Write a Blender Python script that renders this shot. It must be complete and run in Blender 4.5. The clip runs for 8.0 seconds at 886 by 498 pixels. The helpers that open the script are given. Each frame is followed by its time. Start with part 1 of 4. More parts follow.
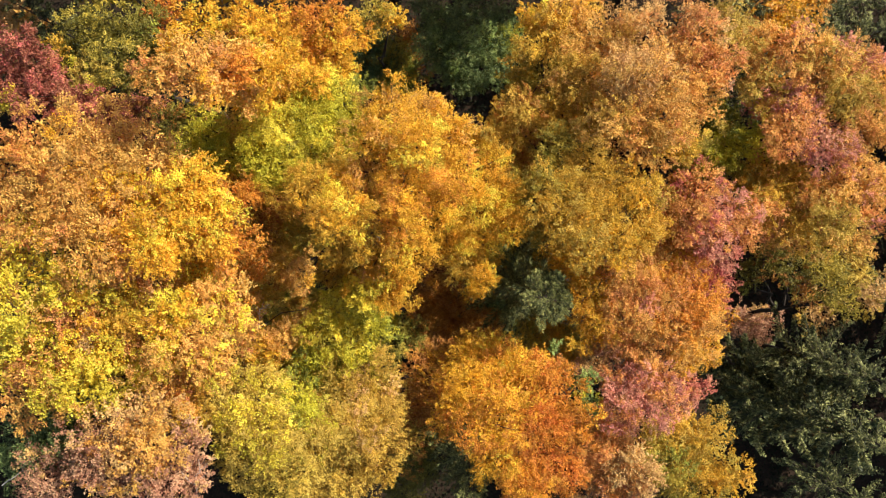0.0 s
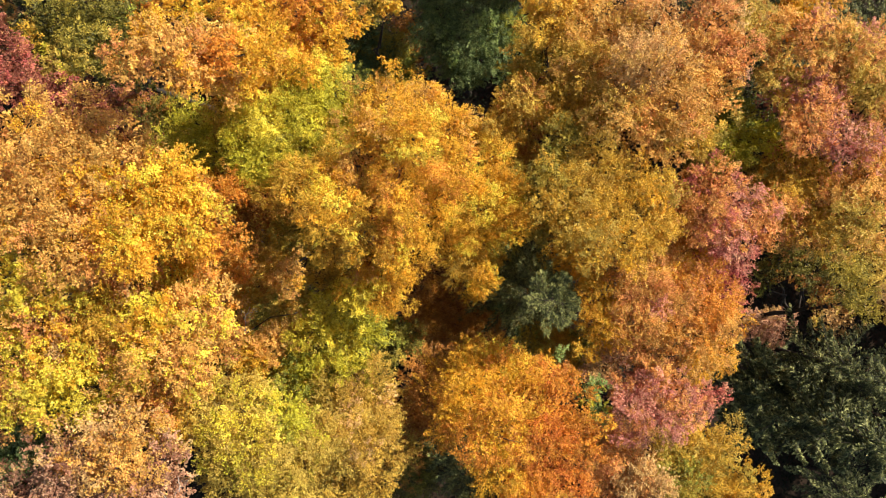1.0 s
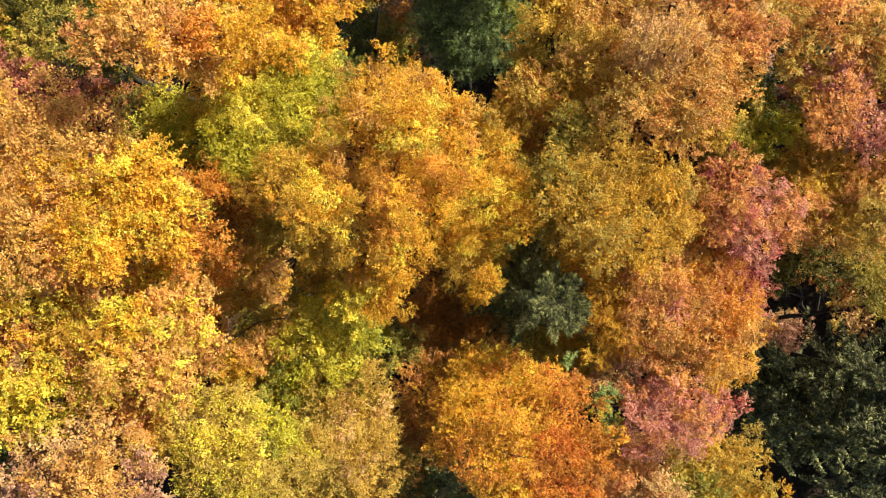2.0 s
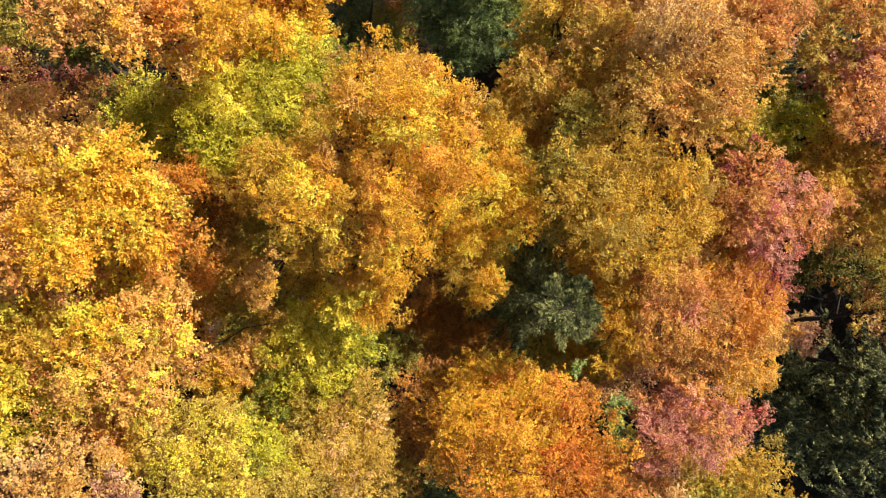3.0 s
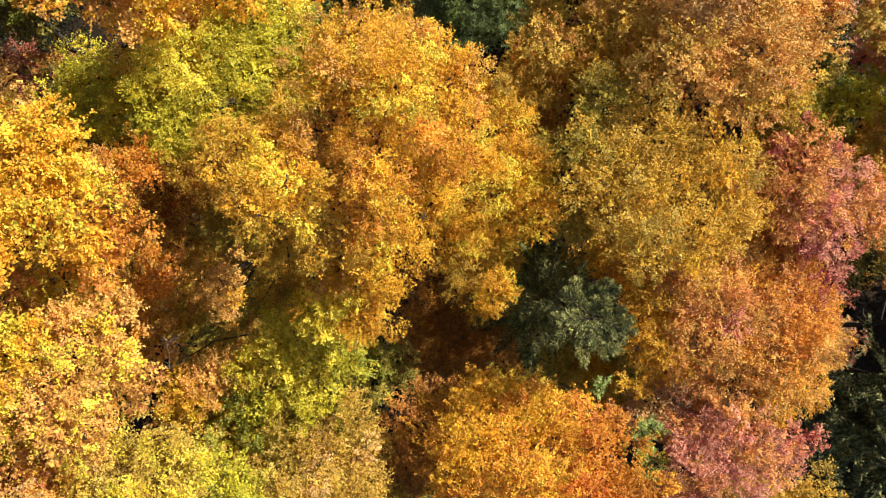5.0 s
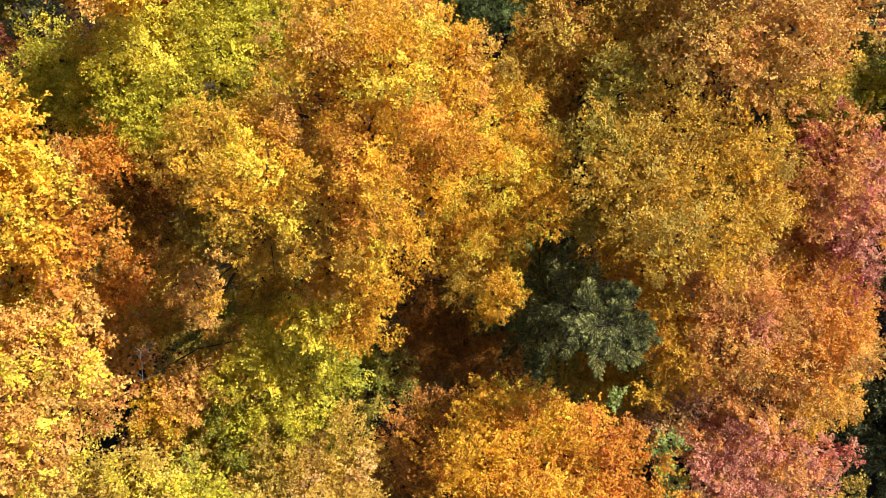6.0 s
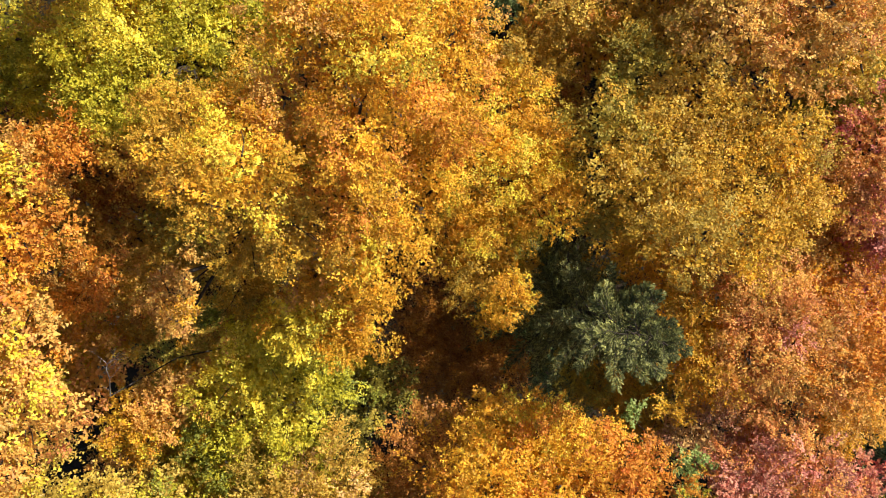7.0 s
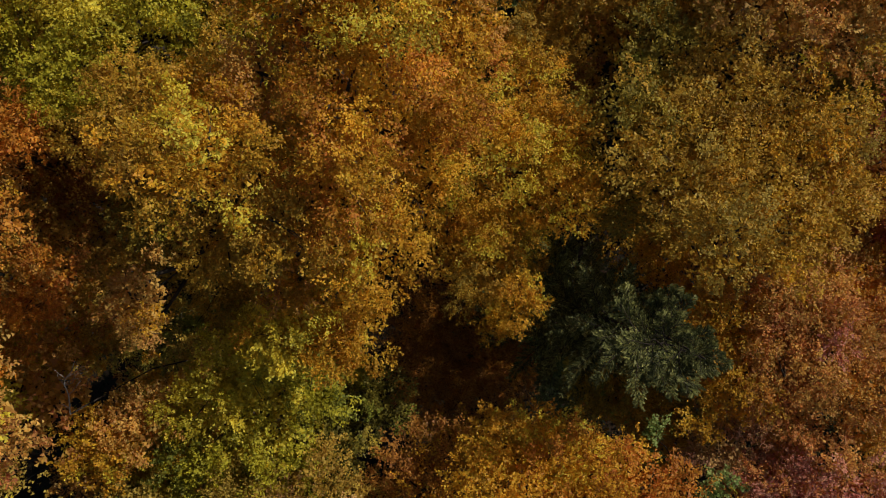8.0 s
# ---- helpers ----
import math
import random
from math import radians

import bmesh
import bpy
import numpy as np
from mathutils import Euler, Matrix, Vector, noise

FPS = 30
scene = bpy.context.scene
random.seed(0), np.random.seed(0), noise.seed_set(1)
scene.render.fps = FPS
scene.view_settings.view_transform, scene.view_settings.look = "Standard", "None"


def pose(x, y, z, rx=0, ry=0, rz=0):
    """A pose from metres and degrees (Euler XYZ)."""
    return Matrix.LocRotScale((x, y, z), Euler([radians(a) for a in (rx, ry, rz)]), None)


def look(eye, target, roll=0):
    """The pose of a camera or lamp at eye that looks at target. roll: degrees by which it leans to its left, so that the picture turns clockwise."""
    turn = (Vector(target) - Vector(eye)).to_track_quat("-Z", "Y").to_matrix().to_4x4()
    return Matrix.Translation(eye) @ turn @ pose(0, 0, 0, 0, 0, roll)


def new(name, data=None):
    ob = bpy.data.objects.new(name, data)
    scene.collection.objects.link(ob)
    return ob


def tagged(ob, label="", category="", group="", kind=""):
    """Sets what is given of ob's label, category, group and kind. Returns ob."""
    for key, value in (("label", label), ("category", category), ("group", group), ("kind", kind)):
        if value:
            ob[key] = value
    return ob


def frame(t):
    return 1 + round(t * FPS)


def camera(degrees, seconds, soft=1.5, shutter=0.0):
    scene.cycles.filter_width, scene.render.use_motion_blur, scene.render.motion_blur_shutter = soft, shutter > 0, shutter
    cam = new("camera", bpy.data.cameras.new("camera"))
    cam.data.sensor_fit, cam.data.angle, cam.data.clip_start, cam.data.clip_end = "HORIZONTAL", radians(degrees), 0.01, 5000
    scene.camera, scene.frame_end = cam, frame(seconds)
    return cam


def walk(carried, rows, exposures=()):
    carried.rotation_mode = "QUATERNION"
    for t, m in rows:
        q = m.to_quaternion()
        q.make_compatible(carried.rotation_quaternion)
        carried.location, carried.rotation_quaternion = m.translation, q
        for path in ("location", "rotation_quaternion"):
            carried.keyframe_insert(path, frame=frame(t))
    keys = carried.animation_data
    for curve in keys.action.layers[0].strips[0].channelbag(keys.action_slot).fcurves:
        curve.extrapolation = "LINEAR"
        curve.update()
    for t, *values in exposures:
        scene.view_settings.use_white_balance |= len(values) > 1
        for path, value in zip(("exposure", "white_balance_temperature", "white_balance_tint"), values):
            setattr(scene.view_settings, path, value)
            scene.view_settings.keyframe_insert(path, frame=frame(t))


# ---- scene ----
# ---- the camera: a slow sinking towards the crowns, looking straight down ----
cam = camera(61.0, 8.0, soft=0.95)
METRES, EYE, TILT, LEAN, TURN = 16.0, 58.0, -90.0, 0.0, 0.0
ROWS = [
    (0.0, 0.0, 0.0, 0.0, 0.0, 0.0, -0.0),
    (0.5, 0.0017, 0.0596, -0.002, -0.02, 0.06, 0.07),
    (1.0, 0.0025, 0.1259, -0.0033, -0.03, 0.1, 0.11),
    (1.5, 0.0029, 0.1953, -0.005, -0.06, 0.15, 0.15),
    (3.0, 0.0064, 0.3873, -0.007, -0.03, 0.26, 0.34),
    (3.5, 0.007, 0.4491, -0.0075, -0.02, 0.3, 0.4),
    (4.0, 0.007, 0.5102, -0.0083, -0.01, 0.33, 0.46),
    (4.5, 0.0063, 0.5716, -0.0095, -0.04, 0.37, 0.51),
    (6.0, 0.0044, 0.7552, -0.0127, -0.06, 0.51, 0.75),
    (6.5, 0.0039, 0.8162, -0.0129, -0.04, 0.54, 0.83),
    (7.0, 0.0031, 0.8776, -0.0136, -0.05, 0.57, 0.89),
    (7.5, 0.0021, 0.9388, -0.0148, -0.06, 0.63, 0.98),
    (8.0, 0.0013, 0.9997, -0.0147, -0.06, 0.64, 1.0),
]
# it grows dark towards the end
BRIGHT = 0.90
EXPOSURES = [(0.0, BRIGHT), (7.2, BRIGHT), (7.5, BRIGHT - 0.55), (7.75, BRIGHT - 1.15), (8.0, BRIGHT - 1.77)]
walk(cam, [(t, pose(0, 0, EYE, TILT, LEAN, TURN) @ pose(METRES * x, METRES * y, METRES * z, 90 + pitch, roll, yaw)) for t, x, y, z, yaw, pitch, roll in ROWS], EXPOSURES)

# ---- daylight ----
SUN_AZIMUTH, SUN_HEIGHT = 54.0, 36.0  # degrees from +y towards +x, and above the horizon
world = bpy.data.worlds.new("world")
scene.world = world
world.use_nodes = True
sky = world.node_tree.nodes.new("ShaderNodeTexSky")
sky.sky_type, sky.sun_disc = "NISHITA", False
sky.sun_elevation, sky.sun_rotation = radians(SUN_HEIGHT), radians(SUN_AZIMUTH)
world.node_tree.links.new(sky.outputs[0], world.node_tree.nodes["Background"].inputs[0])
world.node_tree.nodes["Background"].inputs[1].default_value = 0.08
sun = new("sun", bpy.data.lights.new("sun", "SUN"))
sun.data.energy, sun.data.angle, sun.data.color = 5.0, radians(0.5), (1.0, 0.94, 0.85)
sun_way = Vector((math.sin(radians(SUN_AZIMUTH)) * math.cos(radians(SUN_HEIGHT)), math.cos(radians(SUN_AZIMUTH)) * math.cos(radians(SUN_HEIGHT)), math.sin(radians(SUN_HEIGHT))))
sun.matrix_world = look(sun_way * 90, (0, 0, 0))


# ---- materials ----
def blank(name):
    m = bpy.data.materials.new(name)
    m.use_nodes = True
    t = m.node_tree
    t.nodes.clear()
    return m, t, t.nodes.new("ShaderNodeOutputMaterial")


def node(t, kind, **inputs):
    n = t.nodes.new(kind)
    for key, value in inputs.items():
        n.inputs[key.replace("_", " ")].default_value = value
    return n


def ramp(t, stops):
    r = t.nodes.new("ShaderNodeValToRGB")
    els = r.color_ramp.elements
    while len(els) < len(stops):
        els.new(0.5)
    for e, (p, c) in zip(els, stops):
        e.position, e.color = p, (*c, 1)
    return r


def leaf_material(name, colours, through_light=0.32, rough=0.52, gloss=0.22):
    """Thin leaves: each leaf takes its own hue between the colours, sprays drift together; light passes through."""
    m, t, out = blank(name)
    geo = t.nodes.new("ShaderNodeNewGeometry")
    tex = node(t, "ShaderNodeTexNoise", Scale=1.3, Detail=3.0)
    t.links.new(geo.outputs["Position"], tex.inputs["Vector"])
    mix = t.nodes.new("ShaderNodeMath")
    mix.operation = "MULTIPLY_ADD"
    mix.inputs[1].default_value = 0.5
    t.links.new(geo.outputs["Random Per Island"], mix.inputs[0])
    spread = t.nodes.new("ShaderNodeMapRange")
    spread.inputs["From Min"].default_value, spread.inputs["From Max"].default_value = 0.3, 0.7
    spread.inputs["To Min"].default_value, spread.inputs["To Max"].default_value = 0.0, 0.45
    t.links.new(tex.outputs["Fac"], spread.inputs["Value"])
    t.links.new(spread.outputs["Result"], mix.inputs[2])
    k = len(colours)
    col = ramp(t, [(0.1 + 0.8 * i / (k - 1), c) for i, c in enumerate(colours)])
    t.links.new(mix.outputs[0], col.inputs[0])
    # random brightness per spray, a little per leaf (dry), adds lit-and-shaded contrast
    dry = node(t, "ShaderNodeTexWhiteNoise")
    dry.noise_dimensions = "1D"
    t.links.new(geo.outputs["Random Per Island"], dry.inputs["W"])
    twig = t.nodes.new("ShaderNodeAttribute")
    twig.attribute_name = "spray"
    tone_sum = t.nodes.new("ShaderNodeMath")
    tone_sum.operation = "MULTIPLY_ADD"
    tone_sum.inputs[1].default_value = 0.78
    part_of = t.nodes.new("ShaderNodeMath")
    part_of.operation = "MULTIPLY"
    part_of.inputs[1].default_value = 0.22
    t.links.new(dry.outputs["Value"], part_of.inputs[0])
    t.links.new(twig.outputs["Fac"], tone_sum.inputs[0])
    t.links.new(part_of.outputs[0], tone_sum.inputs[2])
    val = t.nodes.new("ShaderNodeMapRange")
    val.inputs["To Min"].default_value, val.inputs["To Max"].default_value = 0.45, 1.5
    t.links.new(tone_sum.outputs[0], val.inputs["Value"])
    hsv = node(t, "ShaderNodeHueSaturation")
    t.links.new(col.outputs[0], hsv.inputs["Color"])
    t.links.new(val.outputs["Result"], hsv.inputs["Value"])
    face = node(t, "ShaderNodeBsdfPrincipled", Roughness=rough)
    face.inputs["Specular IOR Level"].default_value = gloss
    thin = node(t, "ShaderNodeBsdfTranslucent")
    t.links.new(hsv.outputs[0], face.inputs["Base Color"])
    t.links.new(hsv.outputs[0], thin.inputs["Color"])
    both = node(t, "ShaderNodeMixShader", Fac=through_light)
    t.links.new(face.outputs[0], both.inputs[1])
    t.links.new(thin.outputs[0], both.inputs[2])
    t.links.new(both.outputs[0], out.inputs[0])
    return m


def rough_material(name, stops, scale, bump=0.3, rough=0.9, stretch=(1, 1, 1), gloss=0.15):
    m, t, out = blank(name)
    co = t.nodes.new("ShaderNodeTexCoord")
    mp = node(t, "ShaderNodeMapping")
    mp.inputs["Scale"].default_value = stretch
    t.links.new(co.outputs["Object"], mp.inputs[0])
    fine = node(t, "ShaderNodeTexNoise", Scale=scale, Detail=8.0, Roughness=0.65)
    wide = node(t, "ShaderNodeTexNoise", Scale=scale * 0.13, Detail=3.0)
    for n in (fine, wide):
        t.links.new(mp.outputs[0], n.inputs["Vector"])
    add = t.nodes.new("ShaderNodeMath")
    add.operation = "MULTIPLY_ADD"
    add.inputs[1].default_value = 0.5
    half = t.nodes.new("ShaderNodeMath")
    half.operation = "MULTIPLY"
    half.inputs[1].default_value = 0.5
    t.links.new(wide.outputs["Fac"], half.inputs[0])
    t.links.new(fine.outputs["Fac"], add.inputs[0])
    t.links.new(half.outputs[0], add.inputs[2])
    col = ramp(t, stops)
    t.links.new(add.outputs[0], col.inputs[0])
    face = node(t, "ShaderNodeBsdfPrincipled", Roughness=rough)
    face.inputs["Specular IOR Level"].default_value = gloss
    t.links.new(col.outputs[0], face.inputs["Base Color"])
    b = node(t, "ShaderNodeBump", Strength=bump, Distance=0.02)
    t.links.new(fine.outputs["Fac"], b.inputs["Height"])
    t.links.new(b.outputs[0], face.inputs["Normal"])
    t.links.new(face.outputs[0], out.inputs[0])
    return m


WARM = {
    "honey": ((0.53, 0.235, 0.0675), (0.71, 0.395, 0.078), (0.82, 0.545, 0.135)),
    "gold": ((0.56, 0.251, 0.0275), (0.74, 0.403, 0.03), (0.84, 0.567, 0.0513)),
    "orange": ((0.48, 0.153, 0.03), (0.68, 0.284, 0.0338), (0.78, 0.415, 0.0513)),
    "ember": ((0.46, 0.109, 0.027), (0.62, 0.207, 0.03), (0.74, 0.328, 0.034)),
    "amber": ((0.424, 0.233, 0.033), (0.636, 0.38, 0.0418), (0.763, 0.518, 0.0594)),
    "tan": ((0.45, 0.233, 0.0948), (0.6, 0.362, 0.122), (0.73, 0.502, 0.173)),
    "rust": ((0.3, 0.109, 0.027), (0.46, 0.197, 0.035), (0.56, 0.284, 0.046)),
    "bronze": ((0.42, 0.224, 0.0405), (0.58, 0.364, 0.054), (0.7, 0.502, 0.081)),
    "coral": ((0.556, 0.192, 0.0785), (0.68, 0.316, 0.0839), (0.762, 0.452, 0.0877)),
}
COOL_AND_RED = {
    "yellow": ((0.62, 0.447, 0.0425), (0.78, 0.622, 0.0513), (0.84, 0.742, 0.119)),
    "straw": ((0.428, 0.28, 0.0504), (0.558, 0.388, 0.0605), (0.651, 0.478, 0.101)),
    "lime": ((0.32, 0.30, 0.028), (0.56, 0.49, 0.036), (0.72, 0.62, 0.055)),
    "green": ((0.15, 0.17, 0.030), (0.30, 0.31, 0.042), (0.48, 0.45, 0.055)),
    "olive": ((0.24, 0.194, 0.034), (0.42, 0.316, 0.043), (0.60, 0.449, 0.061)),
    "pink": ((0.508, 0.159, 0.129), (0.64, 0.277, 0.179), (0.728, 0.436, 0.194)),
    "rosy": ((0.349, 0.145, 0.0861), (0.496, 0.25, 0.136), (0.624, 0.396, 0.207)),
    "maroon": ((0.2, 0.05, 0.0338), (0.33, 0.105, 0.06), (0.46, 0.21, 0.0975)),
    # olive leaves with the shade they stand in put into the colour
    "moss": ((0.088, 0.08, 0.016), (0.192, 0.16, 0.024), (0.336, 0.264, 0.036)),
    "crimson": ((0.39, 0.0756, 0.079), (0.563, 0.165, 0.118), (0.692, 0.315, 0.118)),
    "holly": ((0.06, 0.09, 0.025), (0.14, 0.18, 0.055), (0.34, 0.39, 0.13)),
    # yew runs dark to pale: shaded and sunlit sprays put into the colour
    "yew": ((0.05, 0.06, 0.02), (0.14, 0.145, 0.042), (0.58, 0.56, 0.17)),
    "mint": ((0.12, 0.19, 0.045), (0.26, 0.33, 0.08), (0.46, 0.50, 0.16)),
}
LEAF = {k: leaf_material("leaf_" + k, v) for k, v in (*WARM.items(), *COOL_AND_RED.items())}
# near-black floor leaves: the gaps' shade is put into their colour
GAP_SHADE = leaf_material("gap_shade", ((0.012, 0.016, 0.007), (0.03, 0.033, 0.013), (0.07, 0.04, 0.02)), 0.2, 0.8, 0.1)
# wide needle range paints in dark hollows and sunlit spray tips
NEEDLES = leaf_material("needles", ((0.018, 0.023, 0.008), (0.10, 0.105, 0.030), (0.56, 0.53, 0.19)), 0.15, 0.6, 0.2)
BARK = rough_material("bark", [(0.3, (0.022, 0.016, 0.012)), (0.55, (0.055, 0.042, 0.031)), (0.75, (0.11, 0.088, 0.066))], 14, 0.6, 0.95, (1, 1, 0.3))
PALE_BARK = rough_material("pale_bark", [(0.3, (0.22, 0.19, 0.16)), (0.6, (0.42, 0.38, 0.33)), (0.8, (0.55, 0.51, 0.45))], 10, 0.3, 0.85)
# brown fallen leaves, with the canopy's shade darkened into the colour
SHADED_LITTER = rough_material("shaded_leaf_litter", [(0.3, (0.012, 0.008, 0.005)), (0.5, (0.026, 0.016, 0.009)), (0.7, (0.055, 0.030, 0.016))], 5.0, 0.7, 0.95)

# ---- the ground ----
def mesh_of(name, verts, faces, material):
    me = bpy.data.meshes.new(name)
    me.from_pydata(verts, [], faces)
    me.materials.append(material)
    return me


def ground():
    """One sheet, with gentle swells near the trees, that reaches the horizon."""
    steps = [-2600, -900, -300, -120, -70, -48] + list(range(-36, 37, 2)) + [48, 70, 120, 300, 900, 2600]
    n = len(steps)
    verts = [(x, y, 0.35 * noise.noise((x * 0.13, y * 0.13, 3.0)) if abs(x) < 40 and abs(y) < 40 else 0.0) for y in steps for x in steps]
    faces = [(j * n + i, j * n + i + 1, (j + 1) * n + i + 1, (j + 1) * n + i) for j in range(n - 1) for i in range(n - 1)]
    return tagged(new("ground", mesh_of("ground", verts, faces, SHADED_LITTER)), "forest floor of brown fallen leaves, darkened in place of canopy shade", "ground", kind="structure")


ground()


# ---- makers ----
def part(name, me, parent, label="", place=None):
    ob = new(name, me)
    ob.parent = parent
    if place is not None:
        ob.matrix_basis = place
    return tagged(ob, label)


def tubes(name, paths, material, sides=6):
    """Round, tapering stems. Each path is a list of (point, radius)."""
    verts, faces = [], []
    for path in paths:
        base, k = len(verts), len(path)
        for i, (p, r) in enumerate(path):
            p = Vector(p)
            way = (Vector(path[min(i + 1, k - 1)][0]) - Vector(path[max(i - 1, 0)][0])).normalized()
            side = way.orthogonal().normalized()
            other = way.cross(side)
            for s in range(sides):
                a = 2 * math.pi * s / sides
                verts.append(p + (side * math.cos(a) + other * math.sin(a)) * r)
        for i in range(k - 1):
            for s in range(sides):
                a, b = base + i * sides + s, base + i * sides + (s + 1) % sides
                faces.append((a, b, b + sides, a + sides))
        faces.append(tuple(base + (k - 1) * sides + s for s in range(sides)))
    me = mesh_of(name, verts, faces, material)
    me.polygons.foreach_set("use_smooth", [True] * len(me.polygons))
    return me


def bent(a, b, r0, r1, rng, sag=0.0, wander=0.08, steps=5):
    """A crooked way from a to b, thinner towards b."""
    a, b = Vector(a), Vector(b)
    far = (b - a).length
    out = []
    for i in range(steps + 1):
        s = i / steps
        p = a.lerp(b, s)
        if 0 < i < steps:
            p += Vector(rng.normal(0, wander * far / 3, 3))
        p.z -= sag * far * math.sin(math.pi * s)
        out.append((p, r0 + (r1 - r0) * s))
    return out


def leaf_mesh(name, mid, axis, normal, length, width, material):
    """Many leaves at mid, along axis, facing normal: each a blade of one piece, widest beyond its middle."""
    n = len(mid)
    axis = axis / np.linalg.norm(axis, axis=1, keepdims=True)
    side = np.cross(normal, axis)
    side /= np.linalg.norm(side, axis=1, keepdims=True) + 1e-9
    L, W = length[:, None], width[:, None]
    v = np.empty((n, 3, 3), np.float32)
    v[:, 0] = mid - axis * L * 0.5
    v[:, 1] = mid + side * W * 0.55 + axis * L * 0.25
    v[:, 2] = mid - side * W * 0.55 + axis * L * 0.35
    me = bpy.data.meshes.new(name)
    me.vertices.add(n * 3)
    me.vertices.foreach_set("co", v.ravel())
    me.loops.add(n * 3)
    me.loops.foreach_set("vertex_index", np.arange(n * 3, dtype=np.int32))
    me.polygons.add(n)
    me.polygons.foreach_set("loop_start", np.arange(n, dtype=np.int32) * 3)
    me.update(calc_edges=True)
    me.materials.append(material)
    return me


def unit(v):
    return v / (np.linalg.norm(v, axis=-1, keepdims=True) + 1e-9)


ACCENT = {"honey": "gold", "gold": "yellow", "orange": "gold", "ember": "orange", "yellow": "lime", "straw": "lime", "lime": "yellow", "green": "lime", "olive": "green", "amber": "straw", "tan": "honey", "rust": "orange", "pink": "coral", "crimson": "rust", "coral": "honey", "bronze": "amber", "rosy": "tan", "maroon": "rust", "moss": "olive", "holly": "mint", "yew": "yew", "mint": "green"}


def foliage(r, flat, colour, rng, leaf, cover):
    """A bough's leaves, of one colour or two (main/second): tufts of flat drooping sprays set round a dome, with hollows between them, ragged below, and a few large leaves within."""
    colour, _, second = colour.partition("/")
    per = 26
    tufts = int(rng.integers(12, 17))
    i = np.arange(tufts) + 0.5
    tz = 1 - 1.15 * i / tufts
    ta = i * 2.39996 + rng.uniform(0, 6.28)
    tr = np.sqrt(1 - np.clip(tz, -1, 1) ** 2)
    td = unit(np.stack([tr * np.cos(ta), tr * np.sin(ta), tz], 1) + rng.normal(0, 0.22, (tufts, 3)))
    tc = td * (r * rng.uniform(0.42, 0.98, tufts))[:, None]
    size_t = r * rng.uniform(0.22, 0.42, tufts)
    count = int(cover * 1.8 * math.pi * r * r / (0.33 * leaf * leaf))
    sprays = max(14, count // per)
    pick = rng.choice(tufts, sprays, p=size_t ** 2 / np.sum(size_t ** 2))
    d = unit(rng.normal(0, 1, (sprays, 3)) + 0.75 * td[pick])
    d[:, 2] = np.where(d[:, 2] < -0.2, -0.6 * d[:, 2], d[:, 2])
    d = unit(d)
    deep = 1 - 0.45 * rng.random(sprays) ** 2.0
    c = tc[pick] + d * (size_t[pick] * deep)[:, None] * np.array([1.05, 1.05, 0.8])
    c[:, 2] *= flat
    out = unit(d * np.array([1, 1, 0.6]) + 0.5 * td[pick] + rng.normal(0, 0.35, (sprays, 3)) + np.array([0, 0, -0.2]))
    tilt = rng.normal(0, 0.25, (tufts, 3))
    face = unit(d * 0.85 + 0.3 * td[pick] + np.array([0, 0, 0.4]) + tilt[pick] + rng.normal(0, 0.24, (sprays, 3)))
    cross = unit(np.cross(face, out))
    long = rng.uniform(0.24, 0.52, sprays) * min(1.2, 0.5 + 0.45 * r)
    s = rng.random((sprays, per)) - 0.35
    w = rng.normal(0, 0.16, (sprays, per)) * (1.05 - s)
    mid = c[:, None] + out[:, None] * (s * long[:, None])[..., None] + cross[:, None] * (w * long[:, None])[..., None]
    mid += rng.normal(0, 0.3 * leaf, mid.shape)
    mid[..., 2] -= 0.25 * (s ** 2) * long[:, None]
    axis = out[:, None] + cross[:, None] * (np.sign(w) * 0.7)[..., None] + rng.normal(0, 0.45, mid.shape)
    nrm = unit(face[:, None] + rng.normal(0, 0.17, mid.shape))
    m = sprays * per
    size = leaf * rng.uniform(0.7, 1.25, m)
    mid, axis, nrm = mid.reshape(m, 3), axis.reshape(m, 3), nrm.reshape(m, 3)
    # leaves inside the bough, coarser, which close the view through it
    q = int(3.2 * r * r / (0.33 * (2.0 * leaf) ** 2))
    inner = unit(rng.normal(0, 1, (q, 3))) * (r * 0.78 * rng.random(q) ** 0.4)[:, None]
    inner[:, 2] = inner[:, 2] * flat * 0.6 - 0.1 * r
    mid = np.concatenate([mid, inner])
    axis = np.concatenate([axis, rng.normal(0, 1, (q, 3))])
    nrm = np.concatenate([nrm, unit(rng.normal(0, 0.6, (q, 3)) + np.array([0, 0, 1.0]))])
    size = np.concatenate([size, 2.0 * leaf * rng.uniform(0.8, 1.2, q)])
    me = leaf_mesh("foliage", mid, axis, nrm, size, size * rng.uniform(0.55, 0.78, m + q), LEAF[colour])
    # some tufts turn sooner than the rest
    me.materials.append(LEAF[second or ACCENT[colour]])
    early = rng.random(tufts) < (0.38 if second else 0.22)
    kind = np.concatenate([np.repeat(early[pick] & (rng.random(sprays) < 0.75), per), np.zeros(q, bool)]).astype(np.int32)
    me.polygons.foreach_set("material_index", kind)
    tone = me.attributes.new("spray", "FLOAT", "FACE")
    tone.data.foreach_set("value", np.concatenate([np.repeat(0.5 * rng.random(tufts)[pick] + 0.5 * rng.random(sprays), per), 0.25 + 0.5 * rng.random(q)]).astype(np.float32))
    return me


TREE_SEED = [11]


